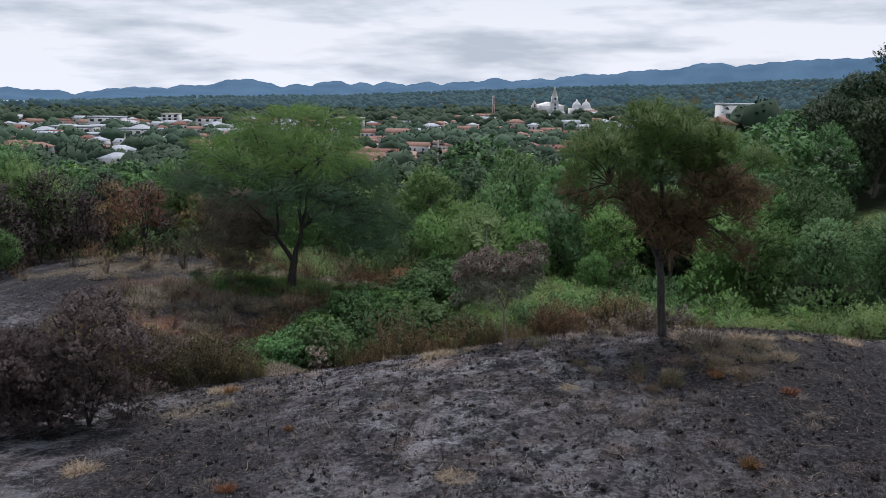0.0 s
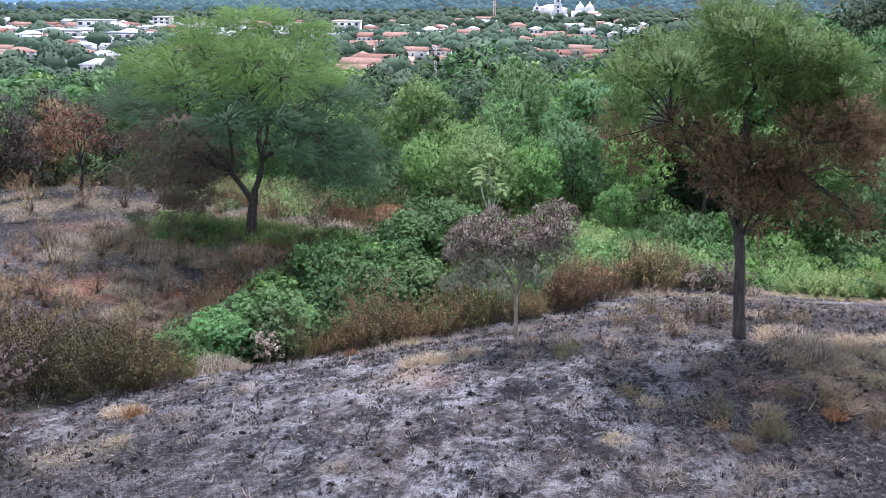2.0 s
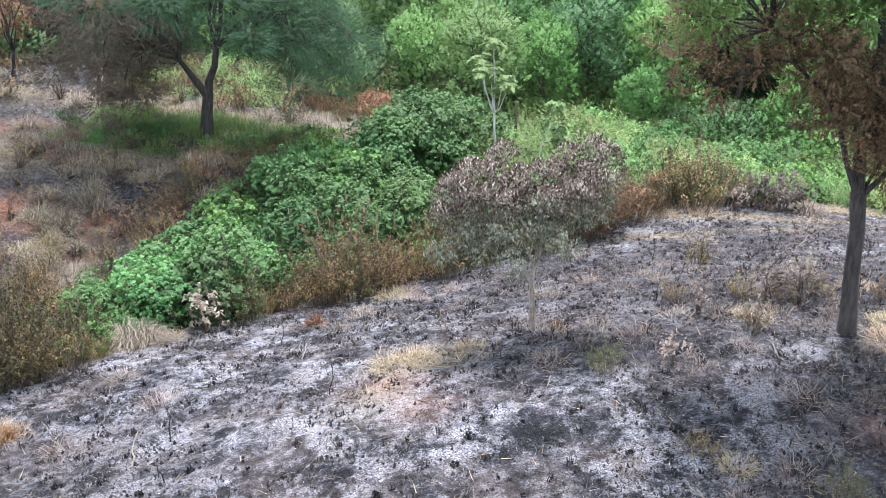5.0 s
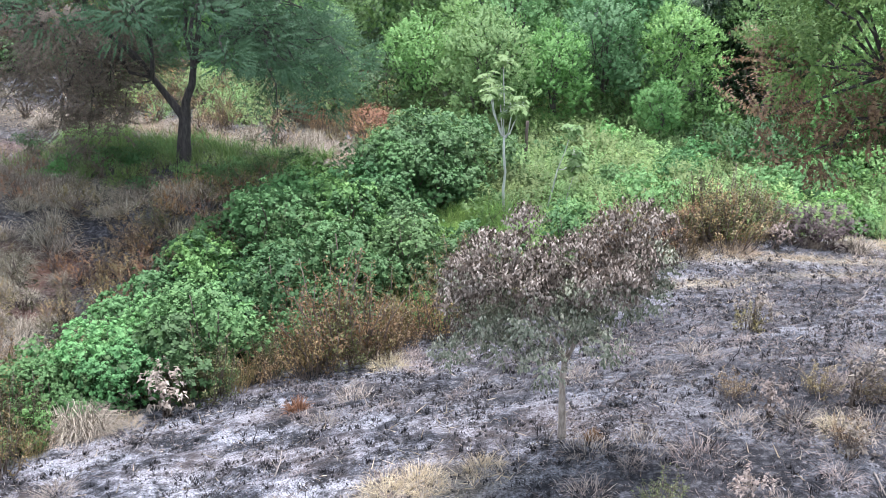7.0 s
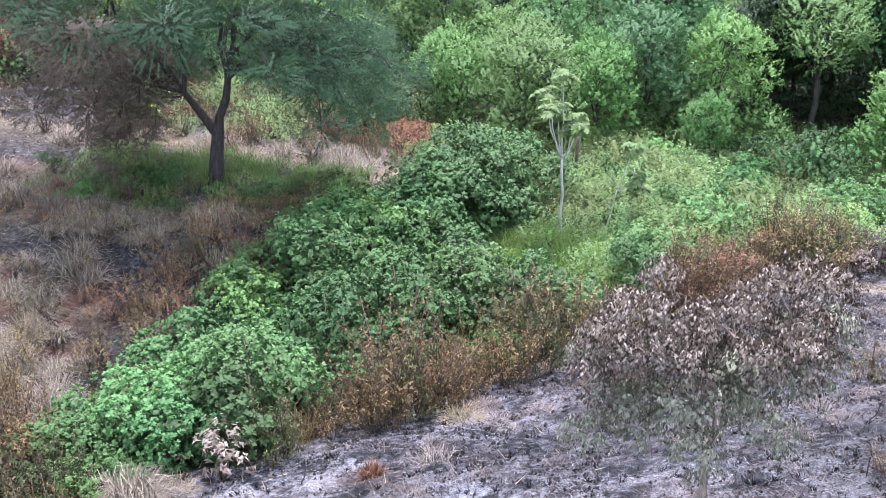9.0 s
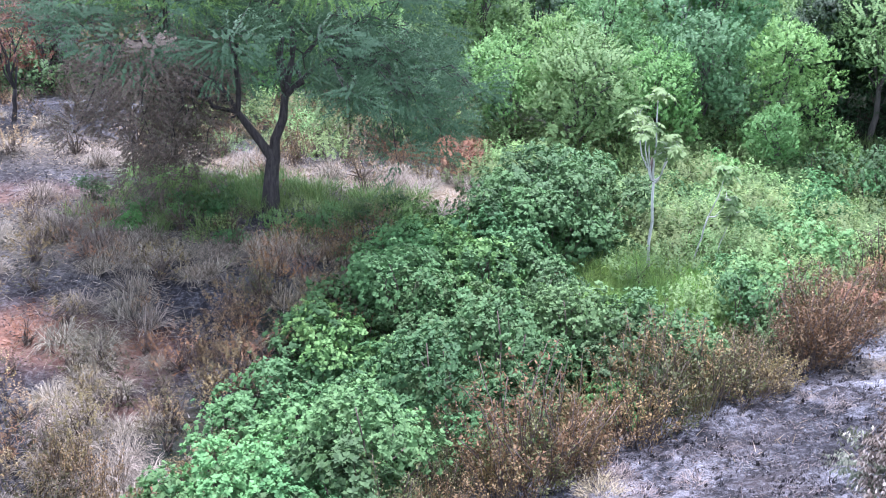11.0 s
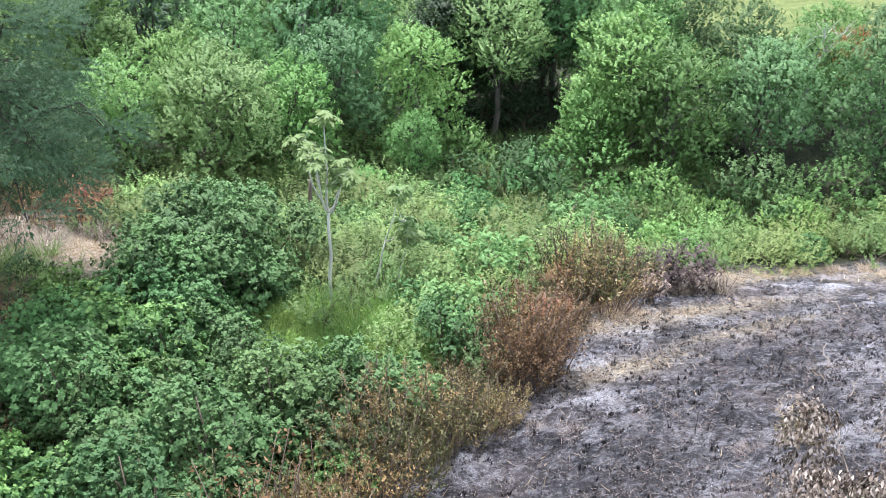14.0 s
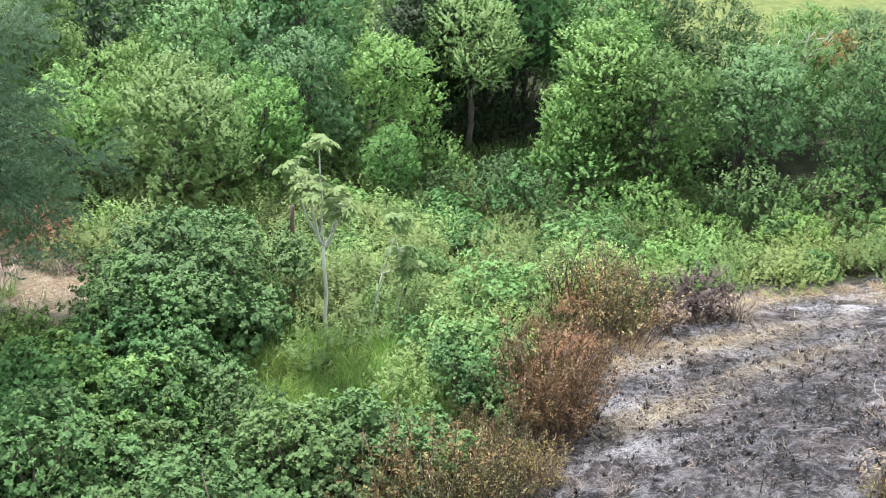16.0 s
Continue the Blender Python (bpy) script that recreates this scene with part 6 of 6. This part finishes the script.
def quarter(n, az0, az1, d0, d1, walls, roofs, gap):
    made = 0
    for _ in range(n * 6):
        if made >= n:
            break
        az, dist = radians(rt.uniform(az0, az1)), rt.uniform(d0, d1)
        x, y = dist * math.sin(az), dist * math.cos(az)
        if not free(x, y, gap):
            continue
        made += 1
        k = rt.integers(4)
        wall, roof = walls[rt.integers(len(walls))], roofs[rt.integers(len(roofs))]
        label = {ROOF_T: "low house with clay-tiled roof", ROOF_R: "low house with red roof", ROOF_G: "low building with grey metal roof"}[roof]
        house(x, y, k, rt.choice([0.15, -0.2, 1.4, 0.05, -0.1]) + rt.normal(0, 0.1), wall, roof, label, rt.uniform(0.52, 0.74) if dist < 480 else rt.uniform(0.7, 1.0))


quarter(17, -5.0, 0.6, 225, 480, [WALL_W, WALL_C], [ROOF_T, ROOF_T, ROOF_R], 13)
quarter(15, -23.5, -13.5, 250, 400, [WALL_W, WALL_C], [ROOF_T, ROOF_G], 16)
quarter(17, 3.0, 9.0, 230, 560, [WALL_W, WALL_C], [ROOF_T, ROOF_T, ROOF_R], 14)
quarter(95, -23.5, -4.0, 430, 820, [WALL_W, WALL_W, WALL_C], [ROOF_G, ROOF_T, ROOF_R, ROOF_G], 20)
quarter(40, -4, 13, 500, 900, [WALL_W, WALL_C], [ROOF_T, ROOF_T, ROOF_G], 22)


def block(x, y, w, d, h, storeys, label, roof=None, turn=0.0):
    """A large flat-roofed building with rows of windows."""
    w, h = w * 0.85, h * (0.8 if h < 12 else 1.0)
    e = thing("town_building", x, y, label, "building", "", turn, 1.0, 0.0)
    part("wall", box(Geo(), (-w / 2, -d / 2, -3), (w / 2, d / 2, h)), WALL_W, e)
    part("roof", box(Geo(), (-w / 2 - 0.4, -d / 2 - 0.4, h), (w / 2 + 0.4, d / 2 + 0.4, h + 0.7)), roof or CONCRETE, e)
    n = max(3, int(w / 4))
    win = box(Geo(), (-1.0, -d / 2 - 0.1, -0.7), (1.0, -d / 2 + 0.05, 0.8)).mesh("window")
    for s in range(storeys):
        for i in range(n):
            o = part("window", win, DARK_OPENING, e)
            o.location = (-w / 2 + (i + 0.5) * w / n, 0, h * (s + 0.55) / storeys)


def polar(az, dist):
    return dist * math.sin(radians(az)), dist * math.cos(radians(az))


block(*polar(-5.3, 640), 20, 14, 9, 3, "three-storey white building in the town")
block(*polar(-6.6, 600), 14, 10, 5, 2, "small white building with flat roof")
block(*polar(-18.3, 640), 22, 14, 8, 2, "white and blue warehouse building", ROOF_G)
block(*polar(-13.0, 700), 18, 12, 7, 2, "white building with red roof", ROOF_R)
block(*polar(-10.9, 680), 24, 12, 6, 2, "long white building with red roof edge", ROOF_R)
block(*polar(-15.0, 760), 14, 10, 9, 3, "tall white building in the town")
block(*polar(-20.0, 560), 26, 14, 4.5, 1, "low white shed with metal roof", ROOF_G)
block(*polar(-9.0, 560), 16, 10, 4.5, 1, "low shed with grey metal roof", ROOF_G)
for az, dist, w in ((-22.4, 520, 20), (-21.2, 470, 16), (-16.6, 540, 24), (-12.0, 520, 16), (-19.2, 450, 12), (-7.6, 500, 14)):
    block(*polar(az, dist), w, 11, 3.8, 1, "low white shed with pale metal roof", ROOF_G)
block(*polar(16.2, 420), 21, 12, 1.2 - land1(*polar(16.2, 420)), 2, "long white hall above the trees", ROOF_G)
block(*polar(-2.0, 660), 20, 10, 5, 1, "low white building with metal roof", ROOF_G)
x, y = polar(15.1, 170)
house(x, y, 0, 1.2, WALL_W, ROOF_T, "white gabled house with clay-tiled roof", 0.75)
x, y = polar(16.6, 175)
house(x, y, 3, 0.4, WALL_W, ROOF_R, "white house with red roof", 0.6)


def church():
    x, y = polar(5.9, 900)
    e = thing("church", x, y, "white church with tall pointed bell tower and domes", "church", "", 0.1, 1.2, 0.0)
    part("nave", box(Geo(), (-9, -6, -4), (9, 12, 7)), WALL_W, e)
    roof = Geo().add([(-9.5, -6.3, 7), (9.5, -6.3, 7), (9.5, 12.3, 7), (-9.5, 12.3, 7), (0, -6.3, 9.5), (0, 12.3, 9.5)],
                     q=[(0, 4, 5, 3), (1, 2, 5, 4)], t=[(0, 1, 4), (2, 3, 5)])
    part("roof", roof, WALL_W, e)

    def tower(name, cx, cy, half, h, spire):
        g = box(Geo(), (cx - half, cy - half, -2), (cx + half, cy + half, h * 0.62))
        box(g, (cx - half * 1.15, cy - half * 1.15, h * 0.62), (cx + half * 1.15, cy + half * 1.15, h * 0.65))
        box(g, (cx - half * 0.8, cy - half * 0.8, h * 0.65), (cx + half * 0.8, cy + half * 0.8, h * 0.9))
        tw = part(name, g, WALL_W, e)
        s = Geo()
        tube(s, [(cx, cy, h * 0.9), (cx, cy, h * 0.94), (cx, cy, h + spire * 0.5), (cx, cy, h + spire)], [half * 0.95, half * 0.8, half * 0.35, 0.1], 8)
        part("spire", s, CONCRETE, tw)
        for dz in (0.3, 0.48, 0.76):
            part("opening", box(Geo(), (cx - 0.6, cy - half - 0.08, h * dz), (cx + 0.6, cy - half * 0.7, h * dz + 1.6)), DARK_OPENING, tw)

    tower("bell_tower", 1.5, -7, 2.6, 15, 6)
    tower("tower", -12, 0, 2.2, 8, 3)
    for cx in (20, 27):
        part("chapel", box(Geo(), (cx - 5, -4, -4), (cx + 5, 8, 5)), WALL_W, e)
        s = Geo()
        tube(s, [(cx, 2, 5), (cx, 2, 7), (cx, 2, 9), (cx, 2, 10), (cx, 2, 12)], [3.4, 3.3, 2.4, 1.0, 0.1], 10)
        part("dome", s, WALL_W, e, smooth=True)


church()


def mast():
    x, y = polar(2.7, 780)
    e = thing("radio_mast", x, y, "red and white lattice radio mast above the roofs", "mast", "", 0.0, 1.0, 0.0)
    h = 19
    for a in range(3):
        g = Geo()
        c, s = math.cos(a * 2.094), math.sin(a * 2.094)
        tube(g, [(c * 1.5, s * 1.5, 0), (c * 0.6, s * 0.6, h)], [0.22, 0.16], 5)
        part("leg", g, STEEL_RW, e)
    for i in range(9):
        g = Geo()
        z, z2 = h * i / 9, h * (i + 1) / 9
        for a in range(3):
            w1, w2 = 1.5 - 0.9 * i / 9, 1.5 - 0.9 * (i + 1) / 9
            p, q = a * 2.094, (a + 1) * 2.094
            tube(g, [(math.cos(p) * w1, math.sin(p) * w1, z), (math.cos(q) * w2, math.sin(q) * w2, z2)], [0.1, 0.1], 4)
        part("brace", g, STEEL_RW, e)


mast()


def pole():
    x, y = -0.9, 146.0
    e = thing("utility_pole", x, y, "pale concrete utility pole rising from the trees", "pole")
    g = Geo()
    tube(g, [(0, 0, -0.3), (0, 0, 5), (0, 0, 9.0)], [0.24, 0.2, 0.15], 8)
    part("post", g, CONCRETE, e, smooth=True)
    part("crossarm", box(Geo(), (-0.9, -0.08, 8.3), (0.9, 0.08, 8.5)), TWIG, e)
    for k in (-0.7, 0, 0.7):
        part("insulator", box(Geo(), (k - 0.06, -0.06, 8.5), (k + 0.06, 0.06, 8.75)), CONCRETE, e)


pole()


def street(x0, y0, x1, y1, w):
    n = 14
    s = np.linspace(0, 1, n)
    x, y = x0 + (x1 - x0) * s, y0 + (y1 - y0) * s
    nx, ny = -(y1 - y0), (x1 - x0)
    ln = math.hypot(nx, ny)
    nx, ny = nx / ln * w / 2, ny / ln * w / 2
    g = Geo()
    zz = np.maximum(land(x + nx, y + ny), land(x - nx, y - ny)) + 0.35
    v = np.concatenate([np.stack([x + nx, y + ny, zz], -1), np.stack([x - nx, y - ny, zz], -1)])
    i = np.arange(n - 1)
    g.add(v, q=np.stack([i, i + n, i + n + 1, i + 1], -1))
    tagged(part("road", g, ROAD_DIRT), "pale reddish dirt street between houses", "road", kind="structure")


street(-12, 230, -16, 520, 9)


# ------------------------------------------------------------------ woods of the valley floor and hills behind
def far_crowns(name, n, d0, d1, az0, az1, size, around, rings, cards, mat, label, seed, keep=None):
    """Far crowns too many to count: lumpy domes, the nearer ones with leaf masses upon them."""
    r = np.random.default_rng(seed)
    az, d = np.radians(r.uniform(az0, az1, n)), np.sqrt(r.uniform(d0 ** 2, d1 ** 2, n))
    x, y = d * np.sin(az), d * np.cos(az)
    if keep is not None:
        k = keep(x, y)
        x, y = x[k], y[k]
    n = len(x)
    s = size * r.uniform(0.55, 1.4, n)
    z = land(x, y)
    # domes
    th = np.arange(around) * 2 * np.pi / around
    ph = np.linspace(-0.15, 0.42, rings) * np.pi
    ring = np.stack([np.cos(ph)[:, None] * np.cos(th), np.cos(ph)[:, None] * np.sin(th), np.sin(ph)[:, None] + 0 * th], -1).reshape(-1, 3)
    ring = np.concatenate([ring, [[0, 0, 1.0]]])
    lump = r.uniform(0.72, 1.12, (n, len(ring), 1))
    centre = np.stack([x, y, z + s * 0.3], -1)
    tall = r.uniform(0.3, 0.5, (n, 1, 1))
    v = centre[:, None] + ring[None] * lump * (s[:, None, None] * np.concatenate([np.full((n, 1, 2), 0.55), tall], -1))
    q, t = [], []
    for i in range(rings - 1):
        for j in range(around):
            jj = (j + 1) % around
            q.append((i * around + j, i * around + jj, (i + 1) * around + jj, (i + 1) * around + j))
    for j in range(around):
        t.append(((rings - 1) * around + j, (rings - 1) * around + (j + 1) % around, rings * around))
    step = (np.arange(n) * len(ring))[:, None, None]
    g = Geo().add(v.reshape(-1, 3), q=(np.array(q)[None] + step).reshape(-1, 4), t=(np.array(t)[None] + step).reshape(-1, 3))
    if cards:
        u = unit(r.normal(0, 1, (n, cards, 3)) + np.array([0, 0, 0.5]))
        base = centre[:, None] + u * s[:, None, None] * np.concatenate([np.full((n, 1, 2), 0.55), tall], -1) * r.uniform(0.85, 1.02, (n, cards, 1))
        way = u * 0.4 + r.normal(0, 0.8, (n, cards, 3))
        leaves(g, base.reshape(-1, 3), way.reshape(-1, 3), np.repeat(s, cards)[:, None] * 0.13, 0.7, r, 0.4, u.reshape(-1, 3) + np.array([0, 0, 0.4]))
    return tagged(part(name, g, mat, smooth=True), label, "woodland", kind="stuff")


def clear_of_houses(x, y):
    """Gardens and yards before the houses stay open."""
    ok = np.ones(len(x), bool)
    for a, b in SPACING:
        d = math.hypot(a, b)
        ux, uy = a / d, b / d
        ahead = -((x - a) * ux + (y - b) * uy)
        aside = np.abs((x - a) * uy - (y - b) * ux)
        ok &= ~((ahead > -7) & (ahead < 10 + d * 0.07) & (aside < 6))
    return ok


def painted_haze_material(name, a, b2, scale, haze, strength):
    """Distant land: haze is painted in as bluish base colour and a faint emission."""
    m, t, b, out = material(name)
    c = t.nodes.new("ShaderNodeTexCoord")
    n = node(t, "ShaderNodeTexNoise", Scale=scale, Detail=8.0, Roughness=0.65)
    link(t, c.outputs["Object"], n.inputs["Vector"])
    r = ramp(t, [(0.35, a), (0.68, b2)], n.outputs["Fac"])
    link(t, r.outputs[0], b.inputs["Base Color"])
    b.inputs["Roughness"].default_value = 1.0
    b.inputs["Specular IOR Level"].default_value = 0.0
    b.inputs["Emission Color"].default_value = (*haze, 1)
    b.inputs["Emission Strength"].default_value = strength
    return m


# lightened and tinted bluish, so some valley haze is painted into the leaves
LEAF_FAR = leaf_material("far_wood", [(0.024, 0.058, 0.033), (0.041, 0.085, 0.048), (0.074, 0.13, 0.075)], 0.0, 0.9)
far_crowns("town_trees", 900, 165, 330, -26, 26, 5.5, 8, 4, 44, LEAF_FAR, "dark green trees between the houses", 71, clear_of_houses)
far_crowns("garden_trees", 1500, 330, 620, -26, 26, 6.5, 7, 3, 30, LEAF_FAR, "dark green trees in the gardens of the town", 74, clear_of_houses)
far_crowns("valley_trees", 2600, 600, 1350, -27, 27, 8.0, 6, 3, 0, LEAF_FAR, "woodland of the valley floor", 72, clear_of_houses)
WOODS_HAZY = painted_haze_material("distant_woods_haze_glow", (0.025, 0.05, 0.045), (0.085, 0.13, 0.115), 0.03, (0.10, 0.19, 0.26), 0.42)
far_crowns("plain_woods", 5200, 1250, 3150, -28, 28, 11.0, 6, 3, 0, WOODS_HAZY, "blue-green woods on the plain with haze painted into their colour", 73)
HILLS_HAZY = painted_haze_material("distant_hills_haze_glow", (0.045, 0.085, 0.125), (0.075, 0.13, 0.18), 0.006, (0.13, 0.25, 0.42), 0.58)


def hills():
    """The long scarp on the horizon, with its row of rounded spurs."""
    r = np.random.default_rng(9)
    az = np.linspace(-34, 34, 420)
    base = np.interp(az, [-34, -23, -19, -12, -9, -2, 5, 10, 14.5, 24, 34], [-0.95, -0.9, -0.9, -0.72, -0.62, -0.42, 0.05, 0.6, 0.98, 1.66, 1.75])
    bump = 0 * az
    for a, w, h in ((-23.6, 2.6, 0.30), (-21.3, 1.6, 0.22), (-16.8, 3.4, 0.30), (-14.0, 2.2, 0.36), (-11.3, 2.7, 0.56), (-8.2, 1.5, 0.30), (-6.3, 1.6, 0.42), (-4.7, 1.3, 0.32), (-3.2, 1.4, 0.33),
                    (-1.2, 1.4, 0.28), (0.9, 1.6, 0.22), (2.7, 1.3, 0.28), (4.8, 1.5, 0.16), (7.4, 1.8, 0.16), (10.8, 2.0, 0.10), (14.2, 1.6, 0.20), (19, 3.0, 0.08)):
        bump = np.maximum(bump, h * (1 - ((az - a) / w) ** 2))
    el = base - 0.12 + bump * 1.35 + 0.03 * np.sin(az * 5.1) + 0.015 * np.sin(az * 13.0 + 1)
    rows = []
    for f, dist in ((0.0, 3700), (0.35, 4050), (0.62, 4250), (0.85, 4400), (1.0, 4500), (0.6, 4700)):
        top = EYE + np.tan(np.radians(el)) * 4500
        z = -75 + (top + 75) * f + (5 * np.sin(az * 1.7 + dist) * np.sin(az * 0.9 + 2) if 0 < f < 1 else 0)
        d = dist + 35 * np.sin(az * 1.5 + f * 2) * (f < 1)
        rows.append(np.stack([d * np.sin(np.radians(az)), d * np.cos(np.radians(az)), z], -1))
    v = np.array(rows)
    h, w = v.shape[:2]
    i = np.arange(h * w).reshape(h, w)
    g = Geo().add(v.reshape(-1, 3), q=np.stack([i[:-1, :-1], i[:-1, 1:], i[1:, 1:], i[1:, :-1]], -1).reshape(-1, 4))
    tagged(part("backdrop", g, HILLS_HAZY, smooth=True), "mountain ridge on the horizon with blue haze painted in as glow", "mountains", kind="structure")


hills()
